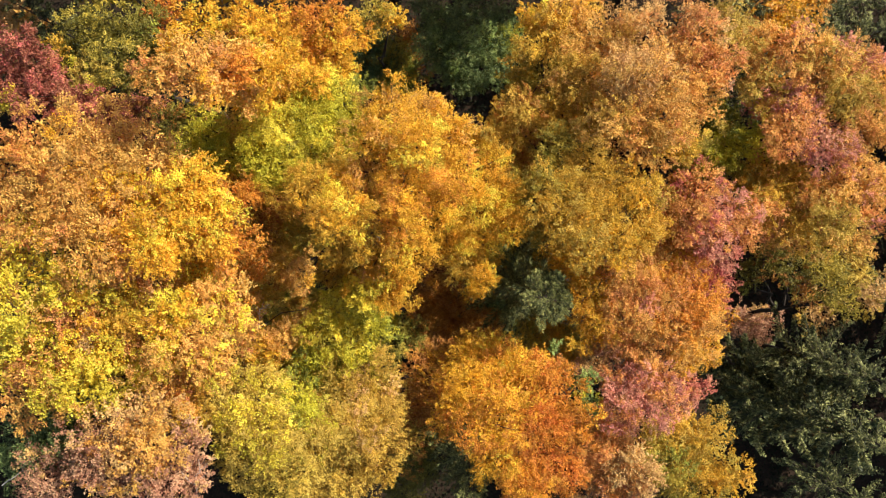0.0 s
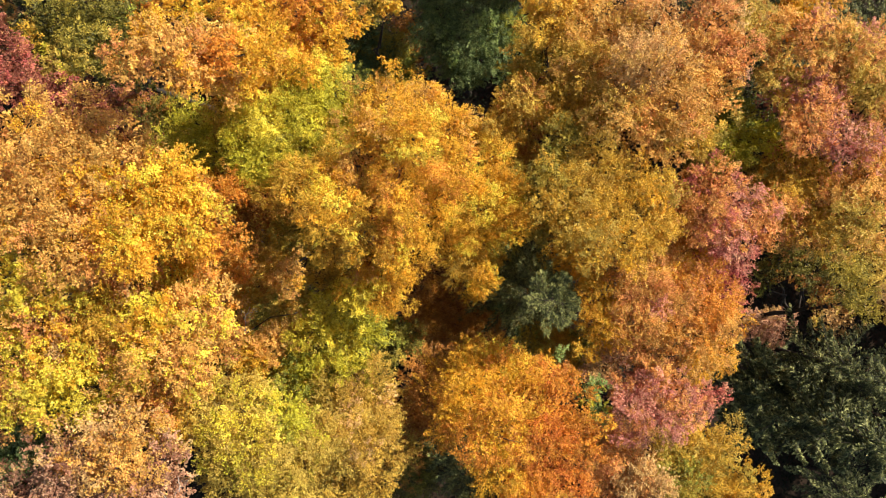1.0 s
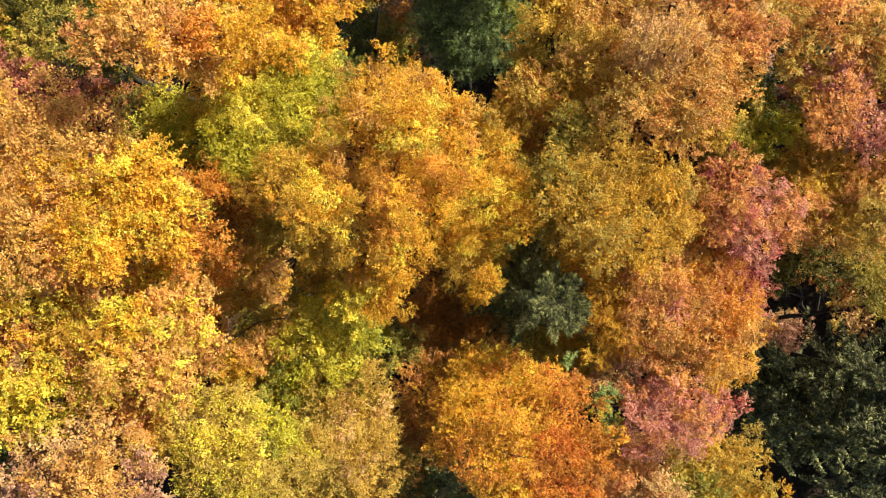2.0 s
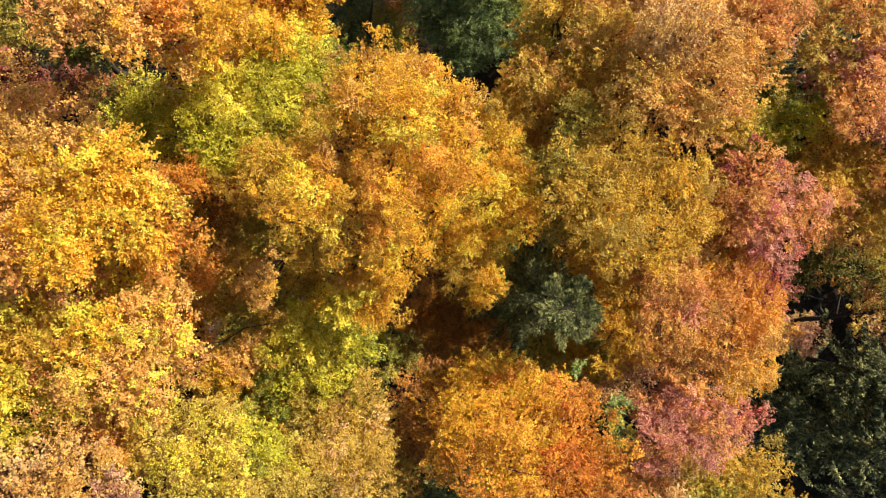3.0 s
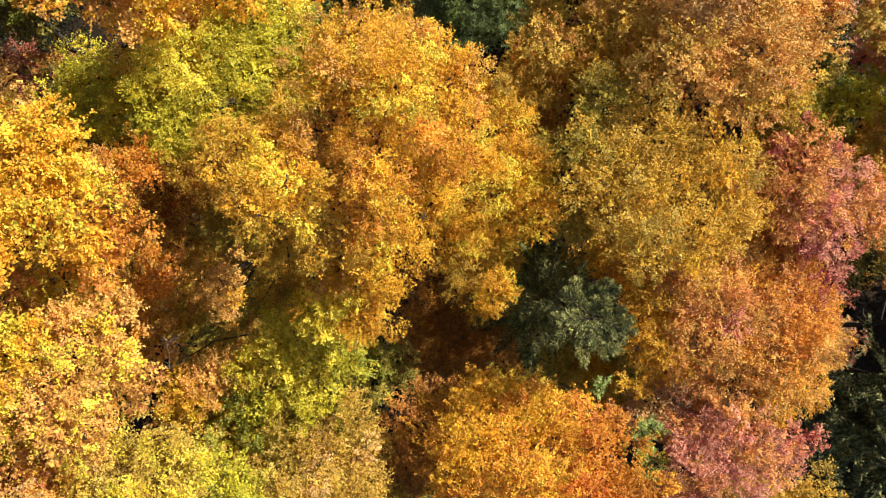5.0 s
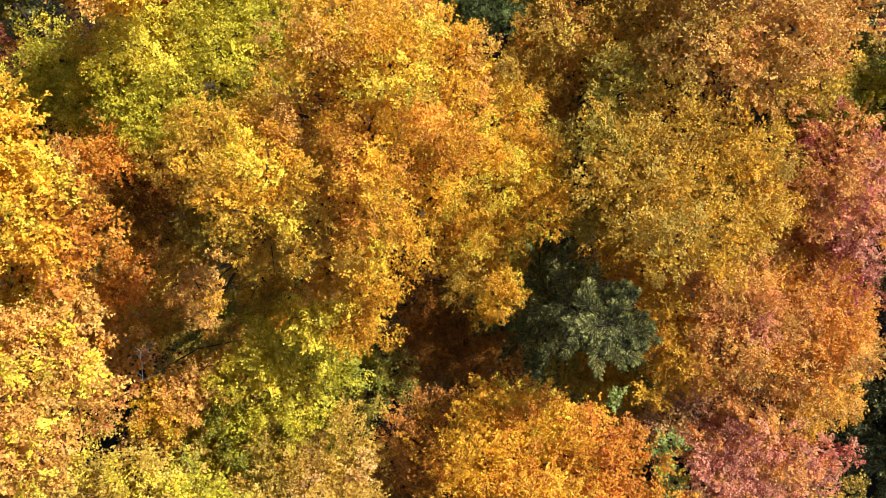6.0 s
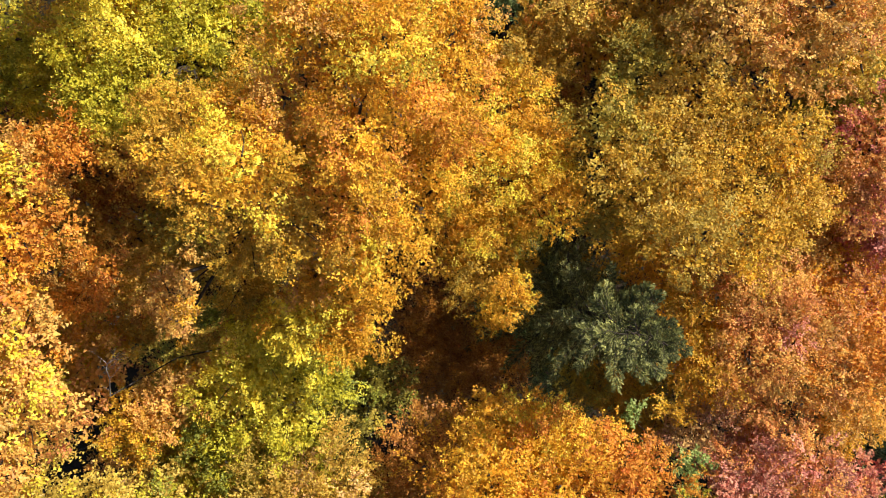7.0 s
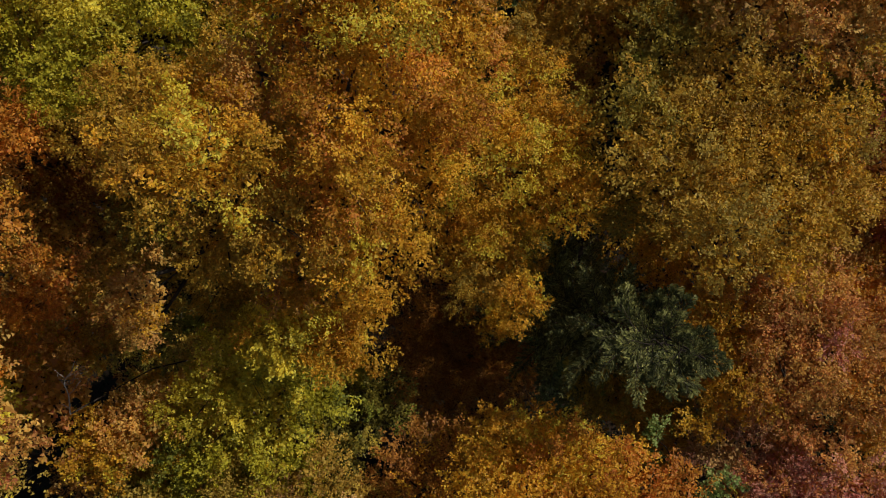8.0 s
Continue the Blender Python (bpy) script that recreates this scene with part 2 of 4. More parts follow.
def broadleaf(label, boughs, leaf=0.085, cover=1.0, girth=0.2, flat=0.75, skirts=4, drop=5.5, lean=(0.0, 0.0), category="tree", name="tree", group="autumn trees of the wood"):
    """A leafy tree: a trunk from the ground, a limb to each bough, and each bough's leaves. A bough: x, y, top's height, radius, colour."""
    TREE_SEED[0] += 1
    rng = np.random.default_rng(TREE_SEED[0])
    cx = sum(b[0] for b in boughs) / len(boughs) + lean[0]
    cy = sum(b[1] for b in boughs) / len(boughs) + lean[1]
    top = max(b[2] for b in boughs)
    low = min(b[2] for b in boughs)
    thing = new(name)
    thing.location = (cx, cy, 0)
    tagged(thing, label, category, group)
    crest = max(1.5, min(top - 2.2, low - 0.4))
    stem = bent((0, 0, -0.3), (lean[0] * -0.6, lean[1] * -0.6, crest), girth, girth * 0.4, rng, 0, 0.02, 7)
    stem[0] = (stem[0][0], girth * 1.5)
    part("trunk", tubes("trunk", [stem], BARK, 9), thing)
    for x, y, z, r, colour in boughs:
        h = r * flat
        at = Vector((x - cx, y - cy, z - h))
        reach = math.hypot(at.x, at.y)
        start = min(crest - 0.1, max(crest * 0.45, at.z - 0.7 * reach - 1.0))
        s = start / crest
        foot = Vector(stem[0][0]).lerp(Vector(stem[-1][0]), s)
        thick = girth * (0.22 + 0.2 * min(1.0, r))
        limb = bent(foot, at + Vector((0, 0, 0.1 * r)), thick, thick * 0.3, rng, 0.06, 0.09, 5)
        wood = part("limb", tubes("limb", [limb], BARK, 6), thing)
        for _ in range(3):
            tip = unit(rng.normal(0, 1, 3) + np.array([0, 0, 0.3])) * r * rng.uniform(0.6, 0.9)
            tip[2] = abs(tip[2]) * flat * 0.8
            k = limb[int(rng.integers(3, 6))]
            part("twig", tubes("twig", [bent(k[0], at + Vector(tip), thick * 0.24, 0.006, rng, 0.0, 0.12, 3)], BARK, 4), wood)
        part("foliage", foliage(r, flat, colour, rng, leaf, cover), thing, place=Matrix.Translation(at))
    for i in range(skirts):
        # lower boughs in the crown's own shade, added to stop light from the side
        x, y, z, r, colour = boughs[int(rng.integers(0, len(boughs)))]
        k = rng.uniform(0.35, 0.8)
        at = Vector(((x - cx) * k, (y - cy) * k, max(2.5, low - rng.uniform(2.2, drop))))
        r *= 1.3
        part("limb", tubes("limb", [bent((0, 0, max(0.8, at.z - 1.5)), at, girth * 0.25, 0.012, rng, 0.05, 0.09, 4)], BARK, 5), thing)
        part("foliage", foliage(r, 0.55, colour, rng, max(0.085, 1.4 * leaf), 0.5), thing, place=Matrix.Translation(at))
    return thing


def spruce_branch(length, rng, needle, material, dense=1.0, droop=0.30, hang=0.30):
    """A branch that droops and lifts at its tip: a stem with side twigs, each furred with narrow needle sprays."""
    mids, axes, nrms, sizes = [], [], [], []
    stem = []
    for i in range(7):
        s = i / 6
        stem.append((Vector((s * length, 0.04 * length * math.sin(5 * s), (-droop * s + 0.8 * droop * s ** 3) * length)), 0.022 * (1.05 - s) * (0.5 + length * 0.25)))
    twigs = [stem]
    count = int((9 + 9 * length) * dense)
    for i in range(count):
        s = 0.12 + 0.88 * (i + rng.random()) / count
        flank = 1 if i % 2 else -1
        root = Vector((s * length, 0, (-droop * s + 0.8 * droop * s ** 3) * length))
        far = (0.15 + 0.42 * math.sin(math.pi * min(1, 0.15 + 0.9 * s)) ** 0.8) * (0.27 + 0.13 * length) * rng.uniform(0.6, 1.3)
        way = Vector((0.75, flank * rng.uniform(0.35, 0.95), -hang + rng.normal(0, 0.22))).normalized()
        tip = root + way * far
        if i % 3 == 0:
            twigs.append([(root, 0.007), (root.lerp(tip, 0.5) + Vector((0, 0, 0.02)), 0.005), (tip, 0.003)])
        k = int((8 + 44 * far) * dense)
        u = rng.random(k) ** 0.8
        p = np.array(root)[None] + np.array(way)[None] * (u * far)[:, None]
        p[:, 2] -= 0.10 * u * far
        a = np.array(way)[None] + rng.normal(0, 0.30, (k, 3))
        mids.append(p + unit(a) * needle * 0.3 + rng.normal(0, 0.02, (k, 3)))
        axes.append(a)
        nrms.append(unit(rng.normal(0, 0.5, (k, 3)) + np.array([0, 0, 1.0])))
        sizes.append(needle * rng.uniform(0.7, 1.25, k))
    size = np.concatenate(sizes)
    furred = leaf_mesh("needle_spray", np.concatenate(mids), np.concatenate(axes), np.concatenate(nrms), size, size * 0.22, material)
    tone = furred.attributes.new("spray", "FLOAT", "FACE")
    tone.data.foreach_set("value", np.repeat(rng.random(len(sizes)), [len(q) for q in sizes]).astype(np.float32))
    return tubes("branch", twigs, BARK, 3), furred


def spruce(label, x, y, top, bottom, radius, girth=0.17, needle=0.19, seed=1, tiers=15, spin=0.0, ring=5, dense=1.0, droop=0.30, lift=32, hang=0.30, full=0.75, material=None, name="spruce"):
    """A conifer: a straight trunk, and whorls of branches, longer towards the ground."""
    rng = np.random.default_rng(seed)
    thing = new(name)
    thing.location = (x, y, 0)
    tagged(thing, label, "conifer", "conifers of the wood")
    part("trunk", tubes("trunk", [bent((0, 0, -0.3), (0, 0, top), girth, 0.015, rng, 0, 0.006, 9)], BARK, 9), thing)
    base = 0.3 * radius
    kinds = [spruce_branch(base * (1 + 0.6 * i), rng, needle, material or NEEDLES, dense, droop, hang) for i in range(5)]
    for t in range(tiers):
        s = (t + 0.4) / tiers
        z = top - (top - bottom) * s
        want = radius * (0.10 + 0.9 * s ** full)
        for b in range(ring):
            reach = want * rng.uniform(0.65, 1.2)
            i = min(range(5), key=lambda q: abs(base * (1 + 0.6 * q) - reach))
            k = reach / (base * (1 + 0.6 * i))
            a = spin + 360 * b / ring + 137.5 * t + rng.normal(0, 14)
            m = pose(0, 0, z + rng.normal(0, 0.12), rng.normal(0, 10), -lift * (1 - s) ** 1.5 + rng.normal(0, 7), a) @ Matrix.Diagonal((k, k, k, 1))
            wood = part("branch", kinds[i][0], thing, place=m)
            part("needles", kinds[i][1], wood)
    return thing


def bare_branch(label, x, y, z, reach, seed, heading, forks=9, thick=0.03, up=0.35):
    """A leafless, weathered tree top that stands among the leaves."""
    rng = np.random.default_rng(seed)
    thing = new("bare_tree")
    thing.location = (x, y, 0)
    tagged(thing, label, "dead tree", "bare trees")
    a = radians(heading)
    way = Vector((math.cos(a), math.sin(a), up))
    foot = Vector((0, 0, z - reach * up)) - way * reach * 0.5
    part("trunk", tubes("trunk", [bent((foot.x, foot.y, -0.3), foot, 0.04, thick, rng, 0, 0.02, 6)], BARK, 7), thing)
    main = bent(foot, foot + way * reach, thick, 0.006, rng, -0.08, 0.14, 7)
    part("branch", tubes("branch", [main], PALE_BARK, 6), thing)
    for i in range(forks):
        k, rad = main[int(rng.integers(1, 7))]
        turn = a + rng.choice([-1, 1]) * rng.uniform(0.4, 1.1)
        far = reach * rng.uniform(0.2, 0.5)
        part("twig", tubes("twig", [bent(k, k + Vector((math.cos(turn), math.sin(turn), rng.uniform(0, 0.6))) * far, rad * 0.6, 0.004, rng, -0.05, 0.16, 4)], PALE_BARK, 5), thing)
    return thing


# ---- the trees ----
broadleaf("tall broad tree with honey-gold autumn leaves in full sun", [
    (-14.61, 3.63, 31.17, 1.81, "honey/coral"), (-12.38, 3.44, 31.53, 1.76, "honey"), (-10.63, 2.92, 31.87, 1.44, "honey"), (-15.37, 2.03, 30.72, 1.71, "honey/coral"),
    (-13.47, 1.68, 32.25, 1.87, "honey"), (-11.43, 1.37, 32.32, 1.73, "honey/gold"), (-9.76, 1.57, 32.37, 1.54, "gold"), (-8.74, 2.18, 31.92, 1.15, "gold/yellow"),
    (-8.67, 0.81, 31.67, 1.36, "gold"), (-10.37, 0.21, 32.66, 1.44, "gold/yellow"), (-12.36, 0.02, 32.51, 1.55, "honey/coral"), (-7.86, 0.32, 30.63, 0.96, "orange"),
    (-16.25, 3.18, 30.50, 1.30, "honey/coral"), (-16.20, 0.85, 30.80, 1.30, "coral/honey"), (-17.73, 2.07, 30.00, 1.60, "honey"),
], girth=0.36, leaf=0.080)
broadleaf("tree with bright yellow and orange leaves turning in patches", [
    (-15.17, -0.80, 31.24, 1.62, "yellow/honey"), (-13.20, -1.37, 31.91, 1.26, "yellow/gold"), (-15.26, -2.38, 31.84, 1.27, "yellow/honey"), (-13.38, -2.43, 31.47, 1.14, "coral/tan"),
    (-14.75, -3.55, 31.41, 1.47, "yellow/coral"), (-12.83, -3.51, 31.41, 1.35, "gold/yellow"), (-11.95, -2.08, 30.95, 1.16, "amber/olive"), (-11.77, -1.21, 30.40, 0.98, "coral/tan"),
    (-13.53, -5.00, 31.50, 1.49, "yellow/honey"), (-15.45, -5.31, 30.92, 1.41, "honey/coral"), (-12.14, -5.09, 30.35, 1.19, "olive/yellow"), (-16.08, -3.90, 31.00, 1.10, "yellow/coral"),
    (-17.69, -3.39, 30.20, 1.50, "honey"), (-17.58, -0.83, 30.20, 1.50, "honey"),
], girth=0.34, leaf=0.082)
broadleaf("orange and yellow tree with a mottled sunlit crown", [
    (-11.08, -1.25, 29.71, 1.34, "honey/coral"), (-9.60, -0.82, 29.35, 1.35, "gold/yellow"), (-10.19, -2.43, 31.09, 1.30, "yellow/gold"), (-8.71, -2.14, 30.70, 1.31, "honey/yellow"),
    (-11.62, -3.13, 30.57, 1.22, "honey/coral"), (-10.95, -4.16, 30.53, 1.33, "yellow/honey"), (-9.28, -3.66, 31.25, 1.41, "honey/yellow"), (-8.16, -3.09, 29.92, 1.10, "honey/coral"),
    (-10.29, -5.19, 30.01, 1.35, "coral/honey"), (-8.72, -4.61, 30.07, 1.00, "honey/straw"), (-8.16, -1.47, 30.20, 1.01, "honey/orange"),
], girth=0.31, leaf=0.080)
broadleaf("thin tree with sparse brown and pinkish drying leaves", [
    (-11.25, -6.17, 31.45, 1.51, "tan/honey"), (-12.91, -7.11, 31.20, 1.30, "rosy/tan"), (-10.96, -7.33, 31.68, 1.39, "honey/tan"), (-9.44, -7.18, 30.93, 0.98, "rosy/tan"),
    (-15.07, -8.63, 30.23, 1.45, "rosy/tan"), (-12.49, -8.52, 30.78, 1.40, "rosy/honey"), (-10.45, -8.62, 31.26, 1.29, "rosy/tan"), (-9.37, -8.33, 30.74, 0.87, "rosy/tan"),
    (-13.53, -7.98, 30.20, 0.78, "rosy"), (-9.62, -6.10, 29.91, 1.10, "amber/straw"),
], cover=0.7, girth=0.26, leaf=0.082)
broadleaf("dark grey-green evergreen shrub between brown crowns", [
    (-15.82, -6.98, 29.74, 1.32, "holly/mint"), (-14.86, -7.09, 29.11, 1.04, "holly/mint"), (-16.76, -8.37, 29.10, 1.17, "holly/mint"), (-15.01, -7.71, 29.14, 1.02, "holly"),
], girth=0.13, name='evergreen', category='evergreen tree', leaf=0.082)
broadleaf("slender birch with fine pale yellow leaves", [
    (-7.52, -5.77, 29.32, 1.51, "straw/yellow"), (-8.22, -7.13, 29.51, 1.26, "straw"), (-6.91, -7.13, 30.05, 1.47, "straw/yellow"), (-8.05, -8.82, 28.09, 1.41, "straw"),
    (-6.31, -8.97, 28.72, 1.53, "straw/olive"), (-5.98, -6.31, 28.49, 1.27, "lime/green"), (-5.40, -7.73, 28.06, 1.41, "straw/lime"), (-8.57, -5.78, 28.55, 0.95, "straw"),
], girth=0.22, leaf=0.072)
broadleaf("birch with fine tan and yellow leaves thinning out", [
    (-4.41, -6.32, 25.70, 1.52, "straw/bronze"), (-2.99, -6.01, 25.48, 1.41, "bronze/tan"), (-4.57, -7.99, 27.13, 1.50, "straw/bronze"), (-3.03, -7.73, 26.99, 1.49, "bronze/tan"),
    (-4.15, -9.77, 26.40, 1.65, "bronze/straw"), (-2.60, -9.27, 26.29, 1.01, "bronze"), (-5.47, -10.35, 25.01, 1.42, "straw/lime"), (-2.47, -7.11, 26.27, 1.01, "bronze"),
], girth=0.21, leaf=0.072)
broadleaf("green and yellow maple half turned, below taller crowns", [
    (-4.31, -2.44, 26.30, 1.12, "yellow/lime"), (-3.35, -1.72, 27.32, 0.86, "yellow/gold"), (-5.20, -3.30, 25.91, 1.01, "yellow/lime"), (-4.02, -3.77, 25.64, 1.17, "yellow/lime"),
    (-3.20, -3.57, 25.01, 1.18, "lime/green"), (-5.54, -4.93, 25.21, 1.31, "lime/green"), (-4.04, -5.14, 25.28, 1.17, "lime/straw"), (-5.36, -6.24, 24.25, 1.20, "lime/straw"),
    (-1.62, -4.27, 22.28, 0.86, "moss/green"), (-7.11, -5.58, 23.71, 1.08, "lime/green"), (-2.82, -4.93, 24.71, 1.05, "moss/olive"),
], girth=0.18, leaf=0.072)
broadleaf("small gold-leaved tree in a half-shaded gap", [
    (-6.84, -3.90, 25.68, 0.91, "honey/gold"), (-7.81, -4.38, 25.43, 1.04, "gold/yellow"), (-8.68, -5.27, 24.23, 0.80, "honey/tan"), (-6.13, -4.12, 24.82, 0.67, "amber"),
], girth=0.13, leaf=0.072)
broadleaf("dense orange and gold tree with a rounded crown", [
    (1.22, -4.27, 25.70, 0.75, "gold/yellow"), (2.34, -4.59, 25.88, 0.95, "gold/yellow"), (3.72, -5.25, 25.08, 1.09, "gold/orange"), (-0.60, -5.71, 25.00, 1.32, "rust/gold"),
    (1.07, -5.78, 26.67, 1.48, "gold/orange"), (2.79, -5.75, 26.90, 1.47, "gold/orange"), (4.58, -5.93, 26.41, 1.36, "orange/ember"), (0.37, -6.93, 26.64, 1.19, "gold/orange"),
    (2.21, -7.34, 27.65, 1.59, "gold/orange"), (4.09, -7.64, 26.78, 1.60, "ember/orange"), (2.12, -8.78, 26.76, 1.11, "gold/yellow"), (3.44, -9.51, 26.44, 1.45, "orange/gold"),
    (5.17, -9.67, 25.75, 1.52, "ember/rust"), (5.72, -7.57, 25.96, 1.13, "orange/gold"), (-1.29, -7.34, 23.34, 0.98, "rust"), (3.73, -10.50, 26.57, 1.27, "orange/gold"),
], girth=0.31, leaf=0.072)
broadleaf("tan and rose tree beside an orange crown", [
    (8.09, -9.49, 23.31, 1.40, "coral/tan"), (9.02, -10.40, 23.57, 1.38, "tan/coral"), (7.49, -10.98, 22.64, 1.39, "coral/tan"), (8.82, -11.53, 22.76, 1.25, "coral/rosy"),
], girth=0.18, leaf=0.082)
broadleaf("small yellow and olive tree at the edge of dark spruces", [
    (11.28, -9.06, 22.00, 1.29, "amber/straw"), (12.58, -9.43, 22.03, 1.43, "amber/straw"), (10.79, -10.47, 22.45, 1.28, "olive/green"), (12.57, -11.03, 22.24, 1.58, "amber/olive"),
    (13.98, -11.31, 21.64, 1.18, "amber/gold"), (11.50, -11.98, 21.92, 1.30, "olive/moss"), (10.40, -9.23, 21.60, 0.82, "straw/olive"),
], girth=0.18, leaf=0.082)
broadleaf("rose-pink tree with very fine fading leaves", [
    (8.09, -6.48, 24.66, 1.13, "pink/coral"), (9.04, -6.94, 24.76, 1.25, "pink"), (10.50, -7.01, 24.33, 1.12, "pink/coral"), (9.62, -5.93, 24.80, 1.07, "coral/pink"),
    (8.25, -7.69, 24.13, 0.79, "pink"), (11.79, -6.44, 23.81, 0.71, "crimson/pink"),
], girth=0.17, leaf=0.070)
broadleaf("broad orange and pink tree with dense fine leaves", [
    (6.94, -2.02, 24.39, 1.22, "gold/amber"), (7.03, -3.54, 24.33, 1.21, "gold/amber"), (8.45, -1.48, 25.01, 1.39, "honey/coral"), (10.08, -0.61, 24.09, 1.40, "honey/gold"),
    (11.13, -1.87, 24.86, 1.39, "orange/coral"), (9.32, -2.95, 24.64, 1.45, "honey/coral"), (11.22, -3.50, 24.82, 1.47, "honey/orange"), (8.14, -3.22, 24.88, 1.32, "coral/honey"),
    (9.13, -2.10, 24.96, 0.95, "coral/pink"), (11.27, -4.81, 23.36, 1.16, "honey/gold"), (8.99, -4.39, 23.24, 1.16, "coral/honey"), (12.46, -4.87, 22.58, 0.95, "gold/honey"),
    (12.44, -3.05, 23.43, 1.03, "orange/gold"), (7.24, -5.13, 23.33, 1.15, "tan/rosy"),
], girth=0.29, leaf=0.070)
broadleaf("crimson tree with small purplish leaves", [
    (12.43, 0.03, 23.58, 1.25, "crimson/pink"), (13.07, -1.41, 22.86, 1.00, "crimson/pink"), (11.81, -0.88, 23.38, 0.99, "crimson/coral"), (11.48, 0.29, 22.62, 1.07, "rust/coral"),
    (13.30, -2.66, 21.80, 0.85, "crimson"),
], girth=0.16, leaf=0.075)
broadleaf("mustard-gold tree with layered spreading boughs", [
    (5.03, 4.54, 25.71, 1.09, "olive/green"), (6.21, 3.47, 26.36, 1.31, "amber/straw"), (4.34, 2.90, 26.37, 1.07, "olive/amber"), (7.76, 2.88, 26.60, 1.26, "amber/gold"),
    (5.09, 1.67, 26.53, 1.37, "amber/straw"), (6.83, 1.55, 26.36, 1.37, "amber/gold"), (8.79, 2.19, 25.98, 1.07, "straw/gold"), (8.93, 0.99, 25.87, 1.07, "amber/gold"),
    (6.04, 0.26, 27.04, 1.25, "amber/straw"), (7.77, 0.14, 26.37, 1.26, "amber/gold"), (4.44, 1.04, 24.84, 1.07, "olive/bronze"), (5.52, -0.36, 23.53, 0.95, "gold/amber"),
    (6.54, -1.00, 24.13, 0.95, "gold/honey"),
], girth=0.26, leaf=0.072)
broadleaf("red tree with rosy leaves between gold crowns", [
    (11.31, 2.75, 25.48, 1.10, "coral/crimson"), (12.38, 1.88, 24.99, 1.18, "pink/coral"), (13.60, 0.92, 24.57, 1.03, "coral/pink"), (11.08, 1.38, 25.63, 1.09, "coral/crimson"),
    (12.09, 0.65, 24.94, 1.05, "pink/coral"), (10.36, 1.64, 25.33, 0.90, "rust/coral"), (10.49, 2.80, 24.81, 0.75, "rust/crimson"),
], girth=0.18, leaf=0.075)
broadleaf("large tan-brown oak with dry leaves", [
    (7.01, 9.18, 25.61, 1.79, "honey/bronze"), (8.93, 9.41, 25.89, 1.76, "tan/coral"), (10.88, 9.09, 26.60, 1.52, "coral/tan"), (8.04, 7.23, 27.51, 1.73, "tan/honey"),
    (10.03, 7.24, 26.58, 1.60, "honey/coral"), (6.17, 7.50, 25.79, 1.53, "bronze/honey"), (7.47, 5.46, 27.04, 1.55, "honey/bronze"), (9.36, 5.51, 27.34, 1.48, "honey/coral"),
    (10.98, 6.26, 26.22, 1.25, "honey/straw"), (10.31, 4.45, 26.22, 0.96, "amber/straw"), (8.76, 4.21, 26.68, 0.96, "honey/amber"), (11.71, 7.90, 26.23, 1.26, "coral/rosy"),
    (12.66, 10.27, 25.30, 1.00, "straw/tan"), (13.39, 9.36, 24.60, 0.90, "straw/honey"),
], girth=0.39, leaf=0.078)
broadleaf("brown and gold tree with thin shaded boughs", [
    (4.78, 9.79, 24.82, 1.46, "amber/bronze"), (5.75, 9.09, 22.20, 1.41, "bronze/olive"), (4.76, 8.68, 22.20, 1.44, "olive/bronze"), (3.66, 6.30, 25.09, 1.12, "bronze/rust"),
    (5.02, 6.27, 25.14, 1.32, "amber/bronze"), (2.72, 6.05, 23.95, 0.81, "amber/orange"), (6.54, 5.90, 23.77, 1.22, "amber/bronze"), (5.77, 10.75, 24.41, 1.22, "honey/gold"),
    (4.22, 10.71, 23.98, 0.94, "gold"),
], girth=0.23, leaf=0.082)
broadleaf("orange tree flushed with pink across the top", [
    (14.54, 9.49, 23.94, 1.24, "honey/orange"), (15.84, 8.88, 24.74, 1.34, "honey/coral"), (17.50, 8.57, 24.92, 1.39, "honey/straw"), (19.32, 8.40, 23.80, 1.29, "coral/gold"),
    (14.85, 7.37, 24.06, 1.34, "straw/honey"), (16.38, 6.89, 24.33, 1.32, "pink/coral"), (18.47, 6.80, 24.73, 1.38, "straw/coral"), (20.07, 6.15, 24.13, 1.22, "honey/coral"),
    (17.35, 4.83, 24.56, 1.47, "pink/coral"), (15.60, 5.34, 24.77, 1.34, "coral/honey"), (19.20, 4.76, 23.99, 1.36, "honey/coral"), (16.49, 9.86, 24.00, 0.62, "pink/coral"),
    (18.22, 9.29, 24.00, 0.62, "pink/crimson"), (19.79, 8.70, 23.80, 0.70, "pink/crimson"), (16.81, 8.10, 24.30, 1.00, "honey/coral"), (20.34, 7.40, 24.00, 1.10, "honey/coral"),
], girth=0.31, leaf=0.082)
broadleaf("orange and olive tree with drooping outer boughs", [
    (15.54, 3.74, 23.01, 1.41, "amber/coral"), (16.83, 2.98, 23.35, 1.41, "amber/coral"), (18.72, 3.12, 24.10, 1.42, "honey/pink"), (20.43, 2.92, 23.47, 1.26, "honey/coral"),
    (15.44, 1.74, 23.40, 1.17, "coral/amber"), (16.63, 1.44, 23.23, 1.23, "amber/honey"), (18.28, 1.44, 24.25, 1.31, "straw/honey"), (20.12, 1.34, 23.55, 0.97, "coral/pink"),
    (16.32, 0.77, 22.90, 1.10, "honey/coral"), (14.97, 2.44, 22.80, 1.10, "amber/olive"), (17.64, 0.69, 23.30, 1.10, "amber/honey"), (17.70, 2.25, 23.60, 1.10, "honey/coral"),
], girth=0.26, leaf=0.082)
